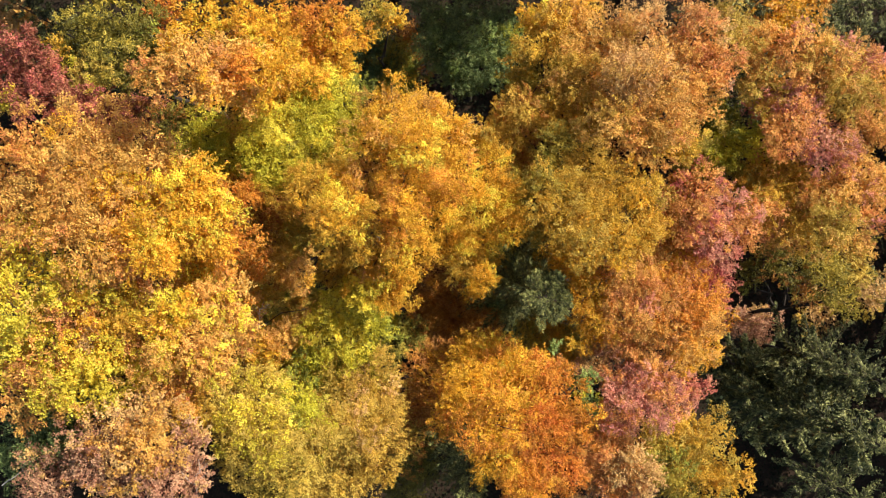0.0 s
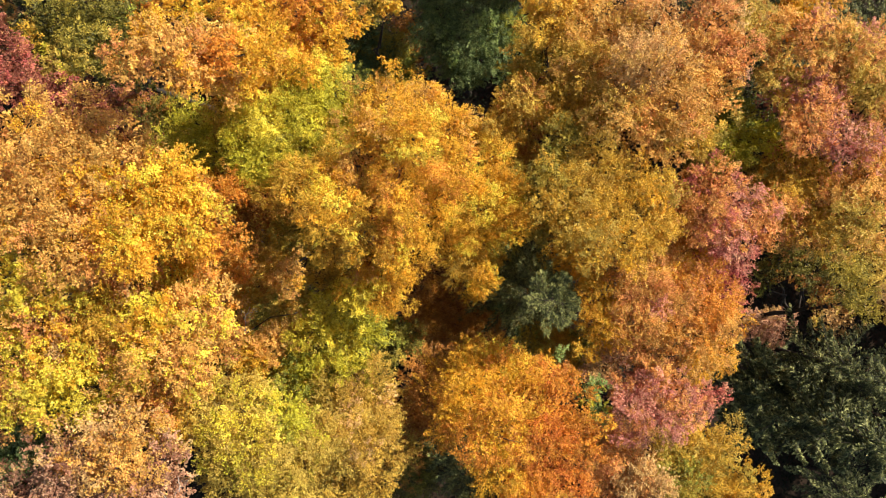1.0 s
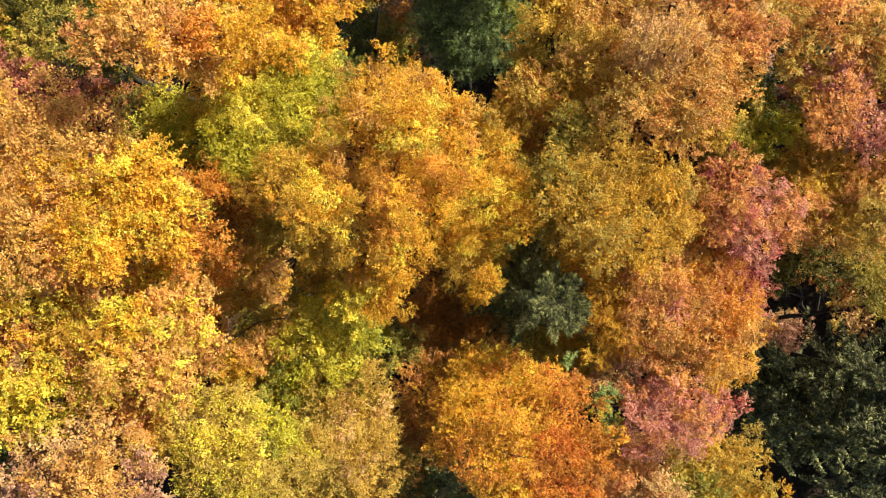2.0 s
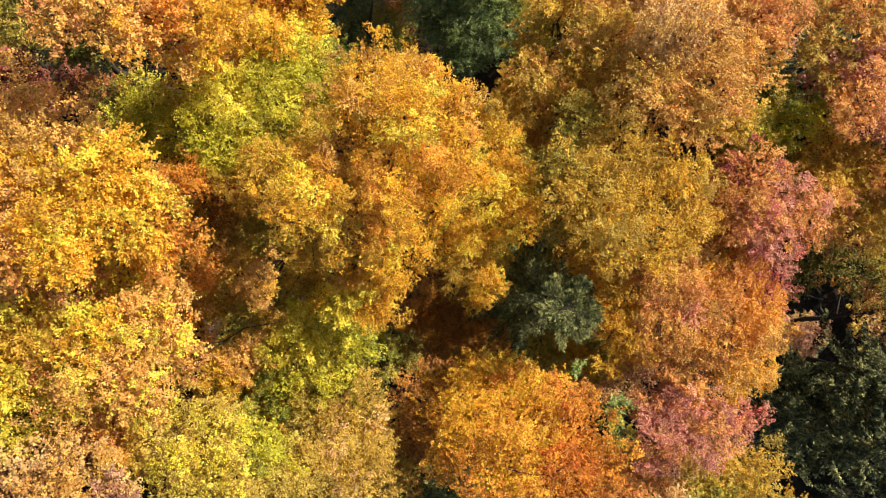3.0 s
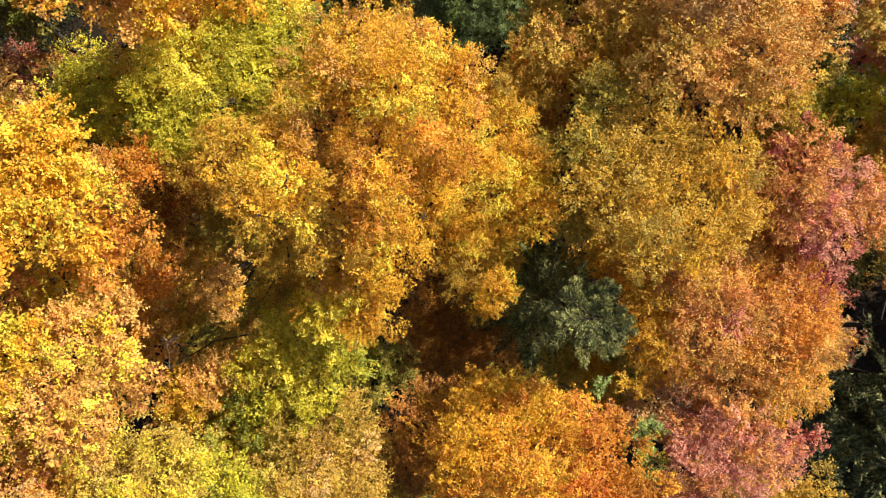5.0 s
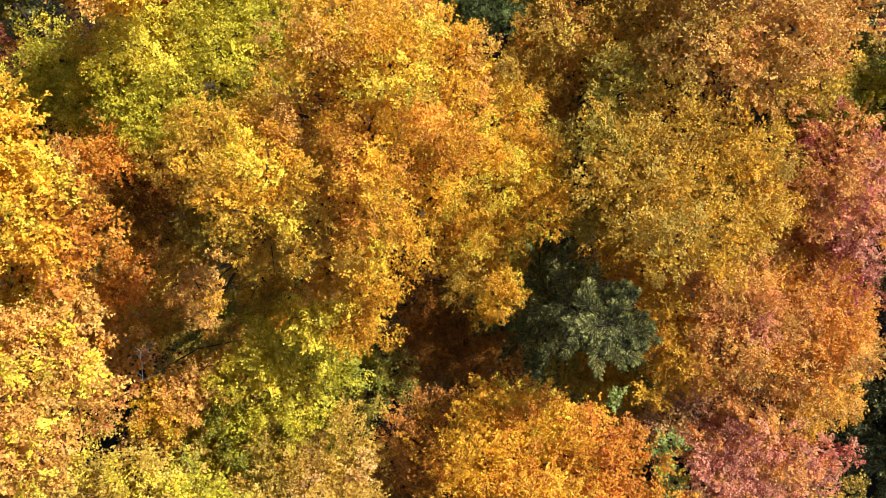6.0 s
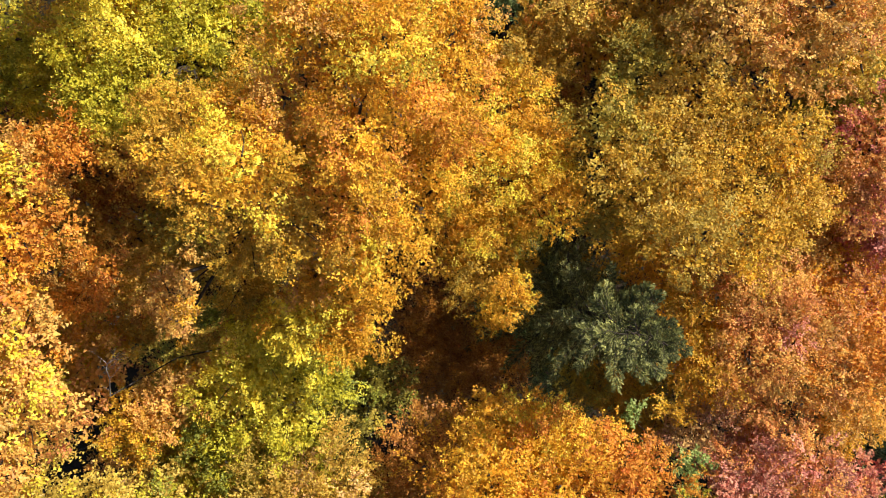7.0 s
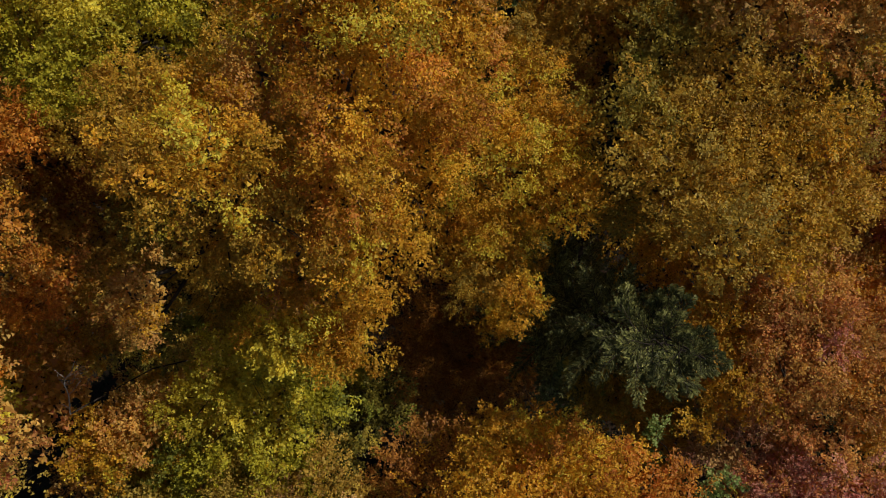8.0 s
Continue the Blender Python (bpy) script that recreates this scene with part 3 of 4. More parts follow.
broadleaf("olive-green tree set low between orange crowns", [
    (13.69, 6.39, 21.49, 1.15, "green/lime"), (13.56, 4.89, 22.91, 1.25, "lime/olive"), (12.78, 4.46, 22.02, 1.00, "olive/lime"), (14.67, 5.09, 23.06, 0.99, "lime/green"),
    (14.41, 3.78, 21.70, 1.00, "olive/green"),
], girth=0.16, leaf=0.080)
broadleaf("thin olive tree with a bent trunk over open ground", [
    (18.14, -0.71, 19.27, 1.31, "moss/rust"), (20.00, -0.99, 19.63, 1.39, "olive/moss"), (22.13, -1.15, 18.28, 1.41, "straw/olive"), (16.90, -1.33, 17.41, 1.02, "moss/green"),
    (19.22, -2.17, 18.74, 0.99, "rust/moss"), (21.39, -2.62, 18.32, 1.09, "olive/moss"), (23.57, -2.37, 17.73, 1.27, "tan/straw"), (17.49, 0.03, 18.15, 0.95, "moss/rust"),
    (20.40, 0.32, 18.84, 1.12, "olive/straw"), (22.42, 0.33, 18.02, 1.07, "honey/olive"),
], girth=0.2, cover=0.6, lean=(0.5, -4.5), skirts=1, leaf=0.082)
broadleaf("tall tree with flame-orange upper boughs", [
    (-9.99, 6.08, 32.88, 0.78, "honey/coral"), (-8.49, 6.12, 33.56, 0.98, "honey/coral"), (-7.26, 6.01, 33.08, 0.94, "orange/honey"), (-9.17, 6.84, 32.69, 0.80, "gold/honey"),
    (-6.39, 6.33, 32.06, 0.85, "gold/honey"), (-7.79, 5.35, 33.36, 0.74, "honey/gold"), (-6.92, 5.81, 30.37, 0.94, "gold/yellow"), (-9.35, 5.51, 33.29, 0.56, "honey/coral"),
    (-7.44, 5.74, 31.14, 0.87, "honey/gold"), (-7.95, 6.76, 32.30, 0.90, "honey/gold"), (-7.02, 6.88, 31.80, 0.85, "honey/orange"), (-5.88, 6.90, 30.60, 0.85, "gold/honey"),
], girth=0.31, leaf=0.080)
broadleaf("yellow-green tree with long sunlit sprays", [
    (-5.97, 6.68, 28.20, 1.06, "gold/yellow"), (-4.77, 6.16, 28.40, 0.99, "lime/yellow"), (-5.27, 4.99, 28.87, 1.17, "lime/yellow"), (-6.67, 4.74, 29.29, 1.16, "yellow/lime"),
    (-3.92, 5.42, 28.08, 0.84, "lime/yellow"), (-8.04, 4.99, 28.11, 1.05, "amber/lime"), (-9.54, 4.86, 27.65, 1.07, "lime/yellow"), (-7.84, 3.68, 28.09, 1.17, "lime/yellow"),
    (-6.50, 3.34, 28.83, 1.05, "lime/yellow"), (-9.32, 3.74, 27.60, 0.96, "lime/yellow"), (-10.52, 4.15, 27.17, 0.85, "lime/yellow"), (-6.99, 2.81, 28.31, 0.71, "lime/yellow"),
    (-4.14, 7.22, 24.04, 0.94, "green"), (-4.84, 8.01, 25.12, 0.93, "gold/yellow"), (-5.11, 6.67, 29.00, 0.80, "gold/yellow"), (-4.98, 4.38, 27.60, 0.90, "lime/olive"),
    (-3.91, 4.76, 27.60, 0.90, "lime/amber"),
], girth=0.29, leaf=0.063)
broadleaf("gold and orange tree with ragged upper boughs", [
    (-10.08, 9.55, 27.31, 1.17, "gold/yellow"), (-8.24, 9.42, 27.68, 1.20, "gold/yellow"), (-6.63, 9.27, 27.50, 1.15, "gold/orange"), (-4.86, 9.33, 27.90, 1.20, "orange/gold"),
    (-5.41, 8.28, 27.49, 1.01, "orange/gold"), (-6.85, 8.37, 28.48, 0.91, "gold/yellow"), (-3.87, 8.94, 27.35, 0.92, "gold/orange"), (-4.20, 8.01, 28.03, 0.77, "gold/yellow"),
    (-12.09, 10.14, 26.43, 0.87, "ember/orange"), (-5.75, 7.61, 27.42, 0.84, "gold/yellow"),
], girth=0.26, leaf=0.080)
broadleaf("low olive and gold tree at a dark gap", [
    (-3.16, 10.73, 24.00, 1.08, "olive/amber"), (-2.27, 10.60, 24.00, 0.60, "gold"), (-4.46, 12.84, 12.00, 1.46, "holly/moss"), (-3.57, 11.53, 12.00, 1.27, "holly/moss"),
    (-4.98, 11.27, 12.00, 1.10, "holly/moss"),
], girth=0.16, cover=0.8, leaf=0.080)
broadleaf("olive tree with a few yellow sprays", [
    (-14.98, 8.83, 27.53, 1.15, "moss/olive"), (-15.90, 8.15, 27.30, 0.85, "moss/amber"), (-13.49, 8.95, 28.00, 1.06, "moss/olive"), (-12.57, 8.56, 28.09, 0.96, "moss/green"),
    (-14.69, 7.32, 27.63, 0.96, "straw/lime"), (-13.38, 7.56, 28.75, 0.98, "moss/olive"), (-12.80, 7.22, 28.09, 0.91, "moss/olive"), (-13.89, 6.86, 28.54, 0.72, "straw/lime"),
    (-12.33, 9.49, 27.32, 0.85, "moss"),
], girth=0.23, leaf=0.082)
broadleaf("dark maroon tree with drooping leaves", [
    (-16.89, 8.14, 28.65, 0.94, "maroon/crimson"), (-16.10, 6.93, 28.29, 1.05, "maroon/crimson"), (-17.09, 6.86, 28.09, 1.05, "maroon/crimson"), (-15.36, 6.02, 28.91, 0.92, "maroon/crimson"),
    (-14.53, 5.75, 28.93, 0.98, "maroon/crimson"), (-16.51, 5.82, 28.83, 0.81, "maroon/crimson"), (-13.93, 5.55, 26.78, 0.93, "maroon"), (-17.33, 5.88, 28.33, 0.60, "yellow/straw"),
    (-18.39, 7.57, 28.00, 1.10, "maroon/crimson"),
], girth=0.21, leaf=0.082)
broadleaf("great golden tree with a domed sunlit crown", [
    (-2.10, 5.73, 28.60, 1.07, "gold/honey"), (-0.66, 5.73, 27.40, 1.16, "gold/honey"), (-2.45, 4.14, 30.78, 1.09, "gold/honey"), (-1.00, 3.91, 31.03, 1.26, "gold/yellow"),
    (0.35, 4.52, 28.89, 1.05, "gold/honey"), (-3.01, 2.95, 29.83, 1.06, "honey/amber"), (-1.50, 2.46, 30.59, 1.29, "gold/orange"), (0.02, 2.98, 28.93, 1.16, "gold/orange"),
    (-0.43, 1.62, 27.76, 1.21, "gold/yellow"), (-1.79, 1.19, 29.55, 1.18, "gold/orange"), (1.21, 2.28, 26.77, 1.06, "gold/yellow"), (-1.40, 0.02, 28.96, 1.05, "gold/yellow"),
    (-1.89, -1.22, 27.51, 1.15, "gold/yellow"), (-2.20, -2.09, 27.20, 0.75, "gold"), (-2.83, -0.66, 27.68, 0.73, "gold/honey"),
], girth=0.39, leaf=0.059)
broadleaf("golden tree with finger-like outer boughs", [
    (1.55, 4.98, 24.48, 0.86, "gold"), (2.57, 4.99, 24.60, 0.81, "amber"), (2.15, 3.90, 24.89, 0.90, "gold"), (2.61, 2.36, 25.39, 1.20, "gold"),
    (2.98, 1.13, 25.57, 0.99, "gold"), (1.37, 0.88, 25.13, 1.17, "gold"), (1.14, -0.47, 24.47, 1.11, "amber"), (1.86, -1.23, 24.77, 0.74, "gold"),
    (0.15, 0.27, 24.69, 0.84, "gold"), (1.45, -1.91, 23.10, 0.55, "gold"),
], girth=0.22, leaf=0.059)
broadleaf("gold and olive tree partly in its neighbour's shade", [
    (-4.03, 2.30, 29.88, 0.92, "gold/yellow"), (-5.03, 2.65, 29.89, 0.85, "amber/gold"), (-3.45, 1.35, 31.34, 0.91, "gold/yellow"), (-4.33, 1.13, 31.34, 0.86, "amber/gold"),
    (-4.04, 0.24, 28.35, 1.05, "amber/olive"), (-5.79, 2.11, 29.08, 0.88, "amber/gold"), (-5.65, 0.72, 27.55, 1.03, "olive/amber"), (-2.94, 0.46, 29.29, 0.98, "amber/gold"),
    (-3.33, -1.37, 26.70, 0.86, "gold/yellow"), (-5.65, -0.87, 28.74, 0.71, "honey/gold"), (-5.84, -1.56, 27.65, 0.48, "honey"), (-4.84, -0.81, 26.12, 1.06, "amber/olive"),
    (-3.20, 2.02, 28.60, 0.80, "amber/olive"), (-4.30, 3.51, 28.20, 0.90, "amber/olive"),
], girth=0.26, leaf=0.059)
broadleaf("rust-brown tree in deep shade between golden crowns", [
    (-7.53, 1.94, 27.40, 1.22, "rust/orange"), (-8.00, 0.72, 27.40, 1.03, "bronze/rust"), (-8.65, 1.91, 28.48, 0.85, "honey/gold"), (-8.99, 1.04, 27.96, 0.86, "honey/orange"),
    (-8.66, 2.50, 27.59, 0.67, "gold"), (-6.81, 0.49, 27.40, 1.11, "bronze/rust"), (-7.86, 2.19, 28.92, 0.77, "orange/honey"), (-6.71, -0.58, 27.40, 1.06, "bronze/rust"),
    (-7.71, -0.68, 28.09, 0.87, "orange/honey"), (-8.47, -0.21, 27.40, 0.91, "bronze/rust"), (-7.67, -1.62, 25.68, 1.02, "bronze/orange"), (-8.53, -1.38, 26.95, 0.80, "honey/orange"),
    (-8.90, -2.27, 21.86, 0.86, "olive"),
], girth=0.2, leaf=0.063)
# its low holly and dark olive boughs are added to darken the gap
broadleaf("low reddish-brown tree under the canopy", [
    (0.52, -3.85, 14.42, 1.89, "rust/orange"), (-0.79, -4.88, 14.72, 1.39, "rust/orange"), (-0.46, -1.95, 13.63, 1.47, "rust/orange"), (-1.29, -3.27, 14.45, 1.26, "rust/orange"),
    (3.19, 0.03, 16.48, 1.14, "olive"), (3.39, -2.79, 10.95, 1.57, "holly"), (4.27, -1.20, 11.43, 1.42, "holly"), (2.86, -4.73, 10.73, 1.42, "rust/orange"),
    (1.82, -4.84, 14.37, 1.38, "rust/orange"), (0.20, -6.22, 14.21, 1.40, "rust/orange"), (4.97, -5.80, 9.00, 1.50, "holly/moss"), (6.32, -7.05, 9.00, 1.50, "moss/rust"),
], girth=0.13, cover=0.9, name='understorey_tree', leaf=0.067)
broadleaf("low shaded bushy tree under the canopy", [
    (-9.71, -3.22, 16.43, 1.48, "olive/green"), (-8.47, -3.68, 17.27, 1.31, "bronze/rust"), (-10.93, -4.74, 15.98, 1.18, "rust/bronze"), (-7.65, -3.26, 16.06, 1.16, "olive/bronze"),
    (-8.82, -2.45, 16.19, 1.15, "green/moss"),
], girth=0.13, cover=0.6, name='understorey_tree', leaf=0.072)
broadleaf("dark grey-green holly in shade with glossy leaves", [
    (-0.44, 13.06, 15.29, 1.52, "holly/mint"), (1.43, 12.77, 16.22, 1.65, "holly/mint"), (3.16, 13.02, 15.96, 1.39, "holly/mint"), (-0.13, 11.17, 15.98, 1.40, "holly/mint"),
    (1.88, 10.97, 17.08, 1.47, "holly/mint"), (3.42, 10.81, 16.54, 1.24, "holly/green"), (3.73, 11.74, 16.75, 0.98, "green/holly"), (1.05, 10.68, 13.12, 1.08, "holly"),
    (3.17, 10.61, 13.51, 0.98, "holly"),
], girth=0.26, name='evergreen', category='evergreen tree', cover=1.1, leaf=0.080)
broadleaf("small pale green sapling between orange crowns", [
    (6.57, -5.84, 24.21, 0.49, "mint/lime"), (6.70, -6.77, 23.99, 0.48, "mint/lime"), (6.88, -7.47, 23.56, 0.38, "mint/lime"), (5.05, -4.38, 24.20, 0.28, "mint/lime"),
], girth=0.08, name='sapling', category='sapling', leaf=0.072)
spruce("dark green spruce with sunlit drooping branches", 20.20, -9.10, 24.60, 6.00, 4.30, seed=3, tiers=18, ring=7, needle=0.30, girth=0.22, droop=0.55, lift=10, hang=0.85)
spruce("tall shaded spruce with a bare lower trunk", 21.30, -6.40, 22.50, 12.50, 3.20, seed=5, tiers=11, ring=6, girth=0.24, droop=0.45, lift=15, hang=0.7)
spruce("grey-green yew with feathery sunlit sprays in a gap", 4.25, -1.95, 29.80, 11.50, 3.40, girth=0.13, needle=0.12, seed=29, tiers=21, ring=7, dense=1.3, droop=0.12, lift=50, material=LEAF["yew"], name="yew")
spruce("grey-green young yew with feathery sprays at a dark gap", 1.28, -10.48, 26.50, 13.00, 2.70, girth=0.10, needle=0.13, seed=31, tiers=13, ring=6, dense=1.1, droop=0.12, lift=50, material=LEAF["yew"], name="yew")
spruce("grey-green spruce beside an orange crown", 20.70, 10.23, 23.60, 4.00, 4.60, seed=13, dense=0.75, needle=0.24, tiers=13)
spruce("dark shaded spruce behind the crowns", 16.40, 12.90, 20.40, 4.00, 3.80, seed=15, dense=0.75, needle=0.24, tiers=14, ring=6)
broadleaf("small gold-leaved tree between dark conifers", [
    (17.66, 11.98, 21.80, 1.00, "gold/honey"), (18.56, 12.78, 21.30, 0.90, "honey/rust"), (17.16, 13.38, 21.00, 0.90, "rust/gold"),
], girth=0.13, leaf=0.082)
broadleaf("low shrub with dry pinkish-brown leaves beside a spruce", [
    (20.15, -4.94, 9.40, 1.10, "rosy/tan"), (21.25, -4.74, 9.10, 1.00, "rosy"), (20.85, -5.54, 8.80, 0.90, "rosy/tan"),
], girth=0.07, cover=0.8, name="shrub", category="shrub", skirts=1, leaf=0.082)
# added spruce, standing where there is only darkness behind the crowns
spruce("spruce added behind orange crowns to fill a black gap", 19.68, 12.48, 21.00, 4.00, 3.60, seed=33, dense=0.75, needle=0.24, tiers=13, ring=6, droop=0.45, lift=15, hang=0.7)
# added spruce out of view; it shades the bare-trunked spruce and olive tree
spruce("tall spruce added out of view to shade its neighbours", 27.00, -2.60, 25.00, 13.00, 3.60, seed=35, dense=0.75, needle=0.24, tiers=11, ring=6, droop=0.45, lift=15, hang=0.7)
# added spruce that covers bare ground in the dark corner
spruce("spruce added outside the wood's edge to fill a dark corner", 24.60, 14.80, 18.00, 3.00, 4.20, seed=37, dense=0.75, needle=0.24, tiers=12, ring=6, droop=0.45, lift=15, hang=0.7)
# its lowest dark olive boughs are added to darken open ground
broadleaf("low rusty tree in shade beside a young yew", [
    (-1.35, -8.61, 19.00, 1.10, "rust/bronze"), (-1.86, -10.34, 18.00, 1.10, "bronze/rust"), (-1.29, -13.03, 14.00, 1.20, "moss/rust"), (-2.33, -14.57, 13.00, 1.30, "moss"),
], girth=0.13, cover=0.8, name="understorey_tree", leaf=0.078)
bare_branch("pale bare branches standing among brown leaves", -9.07, -8.46, 30.80, 1.6, 21, 80)
bare_branch("pale leafless twigs over a dark gap", -7.59, -2.77, 27.00, 1.2, 23, 75, thick=0.018)
bare_branch("pale dry branches at a brown crown's edge", -16.43, -8.69, 29.00, 1.8, 25, 35, up=0.1)
broadleaf("gold and olive tree filling in under taller crowns", [
    (5.44, -4.44, 21.48, 0.92, "amber"), (6.19, -5.45, 21.40, 0.93, "amber"), (4.46, -4.27, 21.51, 0.76, "olive"), (6.75, -4.37, 21.42, 0.81, "olive"),
], girth=0.13, leaf=0.072)
# unseen outer trees, added to keep low sun off the floor
broadleaf("unseen gold-leaved tree added to block light from the side", [
    (-14.13, 16.40, 26.65, 1.86, "gold"), (-16.36, 17.74, 25.86, 1.67, "gold"), (-12.90, 17.66, 25.50, 1.66, "gold"), (-14.57, 19.09, 25.51, 1.79, "gold"),
    (-14.22, 15.94, 26.55, 1.14, "gold"),
], girth=0.26, skirts=13, drop=15, leaf=0.195)
broadleaf("unseen orange-leaved tree added to block light from the side", [
    (-8.79, 17.17, 26.11, 1.92, "orange"), (-10.86, 18.54, 24.51, 1.72, "orange"), (-7.32, 18.46, 25.20, 1.72, "orange"), (-9.06, 19.93, 25.24, 1.85, "orange"),
    (-8.74, 16.69, 24.73, 1.18, "orange"),
], girth=0.26, skirts=13, drop=15, leaf=0.195)
broadleaf("unseen olive-leaved tree added to block light from the side", [
    (-3.44, 18.36, 23.86, 2.04, "olive"), (-5.41, 19.79, 22.77, 1.83, "olive"), (-1.69, 19.71, 22.98, 1.82, "olive"), (-3.54, 21.27, 23.37, 1.96, "olive"),
    (-3.25, 17.83, 22.93, 1.25, "olive"),
], girth=0.26, skirts=13, drop=15, leaf=0.195)
broadleaf("unseen mustard-leaved tree added to block light from the side", [
    (2.53, 19.03, 22.60, 2.10, "amber"), (0.71, 20.48, 22.01, 1.88, "amber"), (4.51, 20.40, 21.71, 1.87, "amber"), (2.60, 22.01, 22.36, 2.01, "amber"),
    (2.86, 18.48, 22.19, 1.28, "amber"),
], girth=0.26, skirts=13, drop=15, leaf=0.195)
broadleaf("unseen tan-leaved tree added to block light from the side", [
    (8.12, 17.82, 24.65, 1.98, "tan"), (6.60, 19.22, 23.86, 1.78, "tan"), (10.16, 19.15, 23.50, 1.77, "tan"), (8.36, 20.66, 23.51, 1.90, "tan"),
    (8.55, 17.32, 24.55, 1.21, "tan"),
], girth=0.26, skirts=13, drop=15, leaf=0.195)
broadleaf("unseen honey-leaved tree added to block light from the side", [
    (14.68, 19.03, 22.91, 2.10, "honey"), (13.25, 20.48, 21.60, 1.88, "honey"), (17.01, 20.40, 21.73, 1.87, "honey"), (15.09, 22.01, 21.39, 2.01, "honey"),
    (15.25, 18.48, 22.34, 1.28, "honey"),
], girth=0.26, skirts=13, drop=15, leaf=0.195)
broadleaf("unseen orange-leaved tree added to block light from the side", [
    (22.15, 19.30, 22.09, 2.16, "orange"), (20.91, 20.77, 20.42, 1.93, "orange"), (24.74, 20.69, 20.92, 1.92, "orange"), (22.76, 22.34, 20.39, 2.07, "orange"),
    (22.87, 18.72, 21.15, 1.32, "orange"),
], girth=0.26, skirts=13, drop=15, leaf=0.195)
broadleaf("unseen mustard-leaved tree added to block light from the side", [
    (36.03, 15.48, 16.91, 2.46, "amber"), (34.83, 16.88, 15.60, 2.19, "amber"), (39.15, 16.82, 15.73, 2.18, "amber"), (36.90, 18.70, 15.39, 2.35, "amber"),
    (36.98, 14.65, 16.34, 1.50, "amber"),
], girth=0.26, skirts=13, drop=15, leaf=0.195)
broadleaf("unseen orange-leaved tree added to block light from the side", [
    (37.89, 8.68, 16.40, 2.46, "orange"), (36.74, 9.88, 16.14, 2.19, "orange"), (41.05, 9.85, 15.34, 2.18, "orange"), (38.79, 11.74, 15.84, 2.35, "orange"),
    (38.87, 7.74, 16.64, 1.50, "orange"),
], girth=0.26, skirts=13, drop=15, leaf=0.195)
broadleaf("unseen olive-leaved tree added to block light from the side", [
    (39.44, 1.61, 15.37, 2.52, "olive"), (38.26, 2.64, 15.20, 2.24, "olive"), (42.68, 2.63, 14.38, 2.23, "olive"), (40.36, 4.57, 15.07, 2.40, "olive"),
    (40.44, 0.52, 15.56, 1.54, "olive"),
], girth=0.26, skirts=13, drop=15, leaf=0.195)
broadleaf("unseen mustard-leaved tree added to block light from the side", [
    (38.47, -5.40, 18.33, 2.40, "amber"), (37.42, -4.62, 16.22, 2.14, "amber"), (41.63, -4.61, 17.23, 2.13, "amber"), (39.42, -2.75, 16.58, 2.29, "amber"),
    (39.47, -6.57, 16.82, 1.46, "amber"),
], girth=0.26, skirts=13, drop=15, leaf=0.195)
broadleaf("unseen olive-leaved tree added to block light from the side", [
    (-21.51, 17.20, 25.21, 1.98, "olive"), (-24.07, 18.58, 23.40, 1.78, "olive"), (-20.38, 18.51, 24.28, 1.77, "olive"), (-22.15, 20.02, 24.14, 1.90, "olive"),
    (-21.72, 16.68, 23.67, 1.21, "olive"),
], girth=0.26, skirts=13, drop=15, leaf=0.195)
broadleaf("unseen tan-leaved tree added to block light from the side", [
    (-26.65, 12.10, 25.93, 1.92, "tan"), (-29.37, 13.29, 24.69, 1.72, "tan"), (-25.76, 13.23, 25.05, 1.72, "tan"), (-27.47, 14.70, 25.34, 1.85, "tan"),
    (-27.00, 11.50, 24.86, 1.18, "tan"),
], girth=0.26, skirts=13, drop=15, leaf=0.195)
spruce("dark spruce at the edge of the wood in half shade", 26.65, -16.17, 14.00, 3.00, 4.40, seed=17, dense=0.75, needle=0.24, tiers=10)
# another unseen outer tree, added to block the sun on this side
broadleaf("unseen mustard-leaved tree added to block light from the side", [
    (36.15, -12.36, 18.34, 2.34, "amber"), (35.30, -15.11, 17.68, 2.09, "amber"), (39.08, -12.03, 17.48, 2.24, "amber"), (37.57, -14.81, 18.05, 2.20, "amber"),
], girth=0.26, skirts=13, drop=15, leaf=0.195)
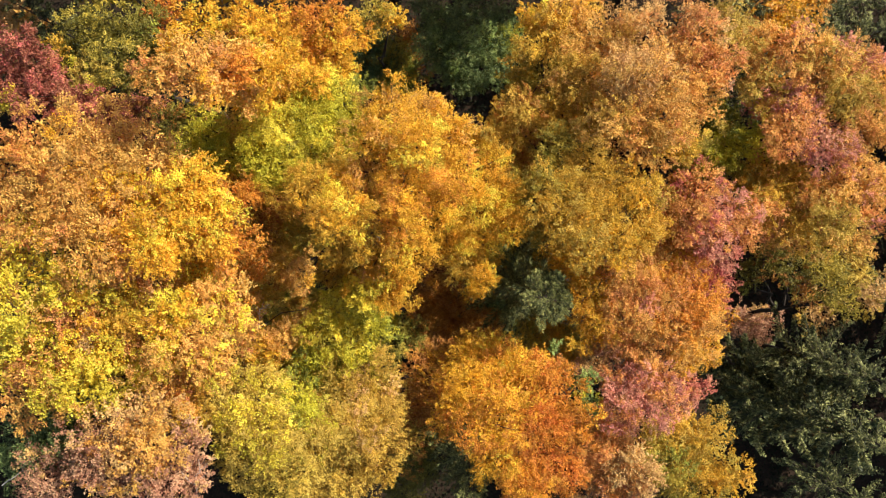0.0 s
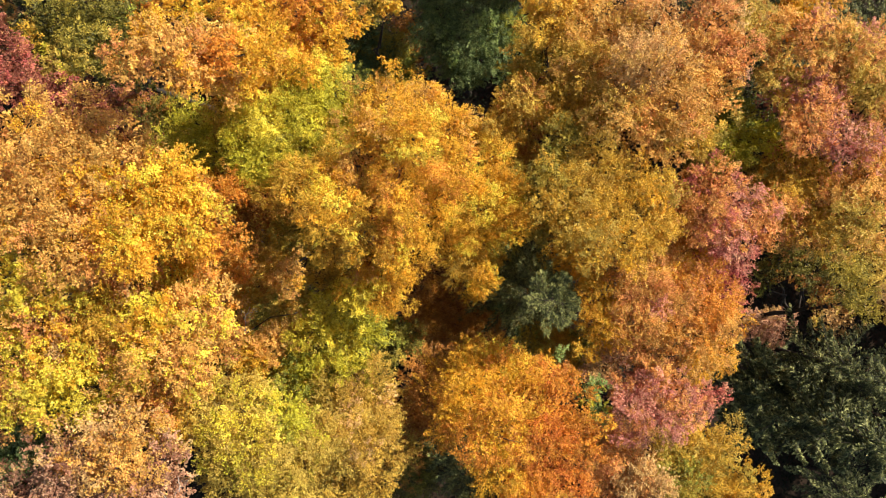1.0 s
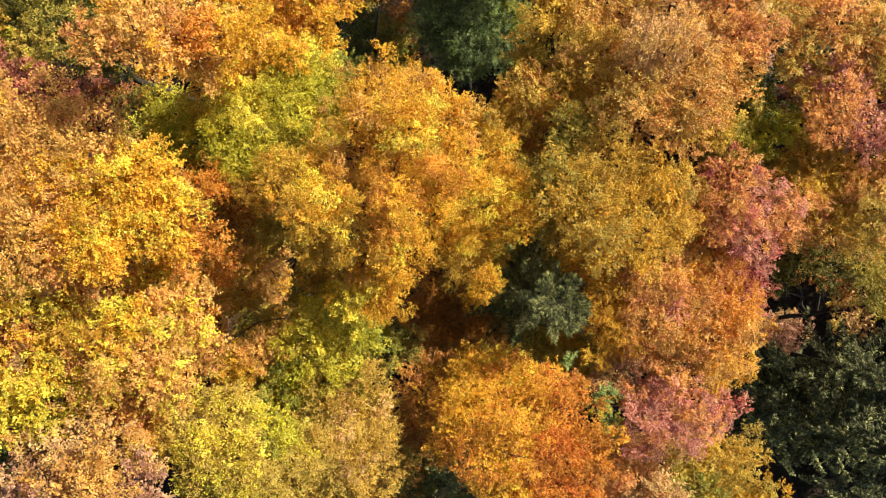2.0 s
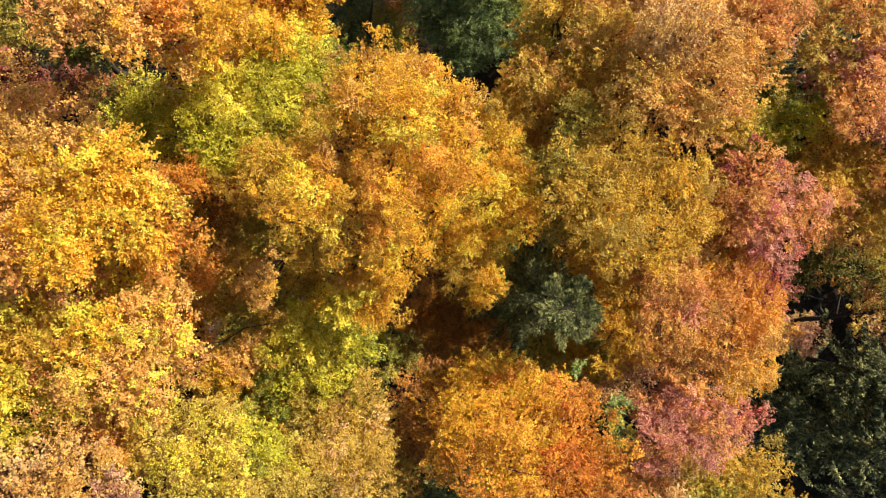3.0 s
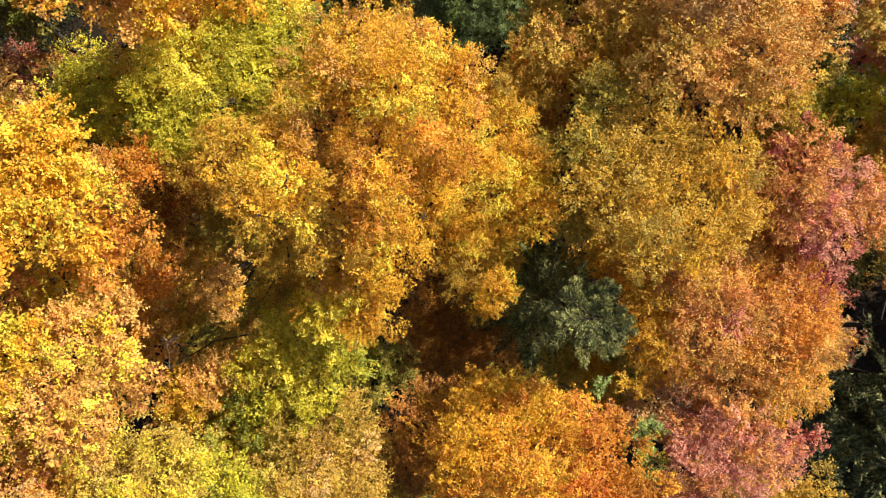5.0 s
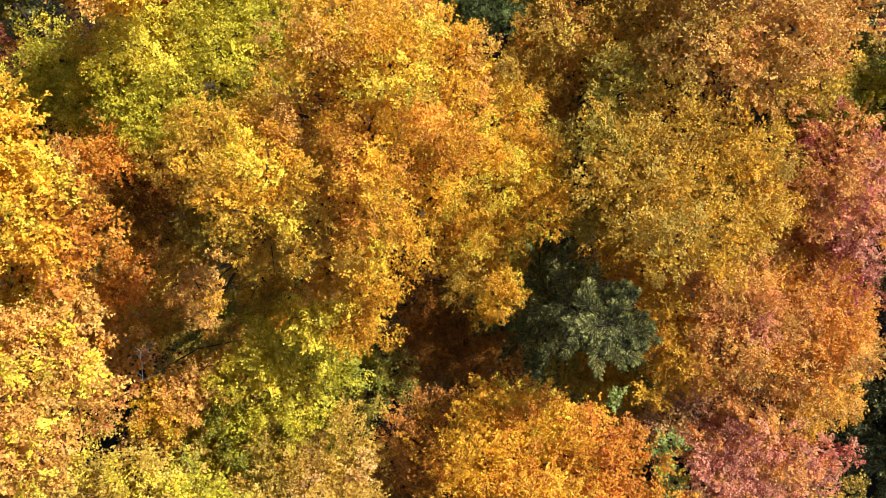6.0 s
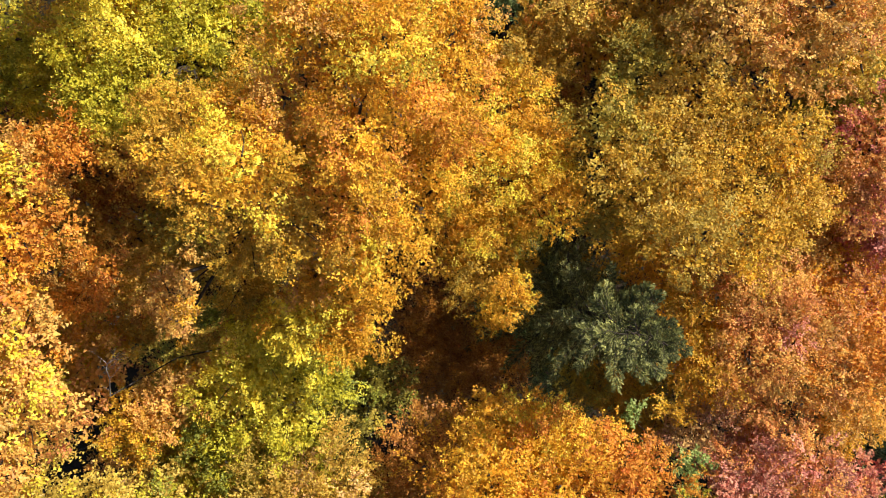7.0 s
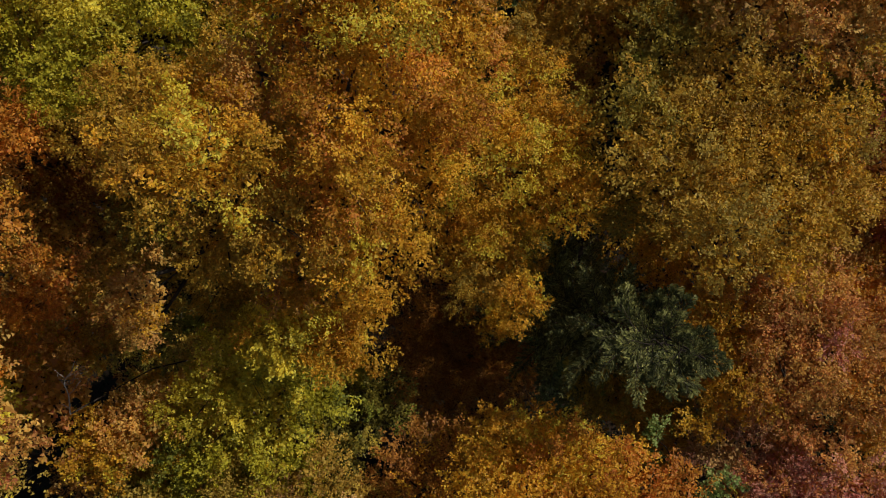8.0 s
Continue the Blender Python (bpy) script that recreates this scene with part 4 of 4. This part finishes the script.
broadleaf("shaded rusty tree in the hollow between tall crowns", [
    (-15.67, 6.90, 20.43, 1.19, "maroon/rust"), (-14.20, 6.58, 20.44, 1.18, "moss/rust"), (-13.35, 6.50, 19.79, 1.07, "moss"), (-16.65, 6.44, 20.36, 0.91, "maroon/rust"),
], girth=0.13, name='understorey_tree', leaf=0.080)
broadleaf("shaded brown tree under the golden crowns", [
    (3.54, 6.31, 18.62, 1.24, "bronze/rust"), (3.99, 4.56, 20.84, 1.14, "bronze/rust"), (4.21, 3.20, 19.18, 1.04, "olive/bronze"), (3.16, 3.73, 20.31, 0.91, "bronze/rust"),
], girth=0.13, name='understorey_tree', leaf=0.067)
broadleaf("shaded olive tree with thin boughs in a dark gap", [
    (-2.90, 12.13, 12.10, 1.32, "olive"), (-2.06, 13.32, 11.54, 1.11, "rust"), (-3.29, 10.88, 11.29, 1.11, "green"),
], girth=0.13, cover=0.6, name='understorey_tree', leaf=0.080)
spruce("dark spruce in deep shade at the wood's edge", -23.38, 13.43, 17.00, 3.00, 4.00, seed=19, dense=0.75, needle=0.24, tiers=12)


# ---- undergrowth, added to darken the gaps ----
def undergrowth():
    """Added low leaves that cover the floor in uneven mounds, near-black to stand in for shade."""
    rng = np.random.default_rng(5)
    n = 110000
    at = rng.uniform((-36, -21, 0), (38, 24, 1), (n, 3))
    lumps = rng.uniform((-36, -21), (38, 24), (420, 2))
    high = np.zeros(n)
    for x, y in lumps:
        high = np.maximum(high, rng.uniform(0.6, 3.4) * np.exp(-((at[:, 0] - x) ** 2 + (at[:, 1] - y) ** 2) / rng.uniform(0.8, 3.0)))
    at[:, 2] = 0.2 + high * (0.35 + 0.65 * at[:, 2])
    size = rng.uniform(0.13, 0.3, n)
    me = leaf_mesh("undergrowth", at, rng.normal(0, 1, (n, 3)) * np.array([1, 1, 0.4]), unit(rng.normal(0, 0.5, (n, 3)) + np.array([0, 0, 1.0])), size, size * 0.6, GAP_SHADE)
    tagged(new("undergrowth", me), "near-black low leaves added over the forest floor in place of shade", "undergrowth", kind="stuff")


undergrowth()
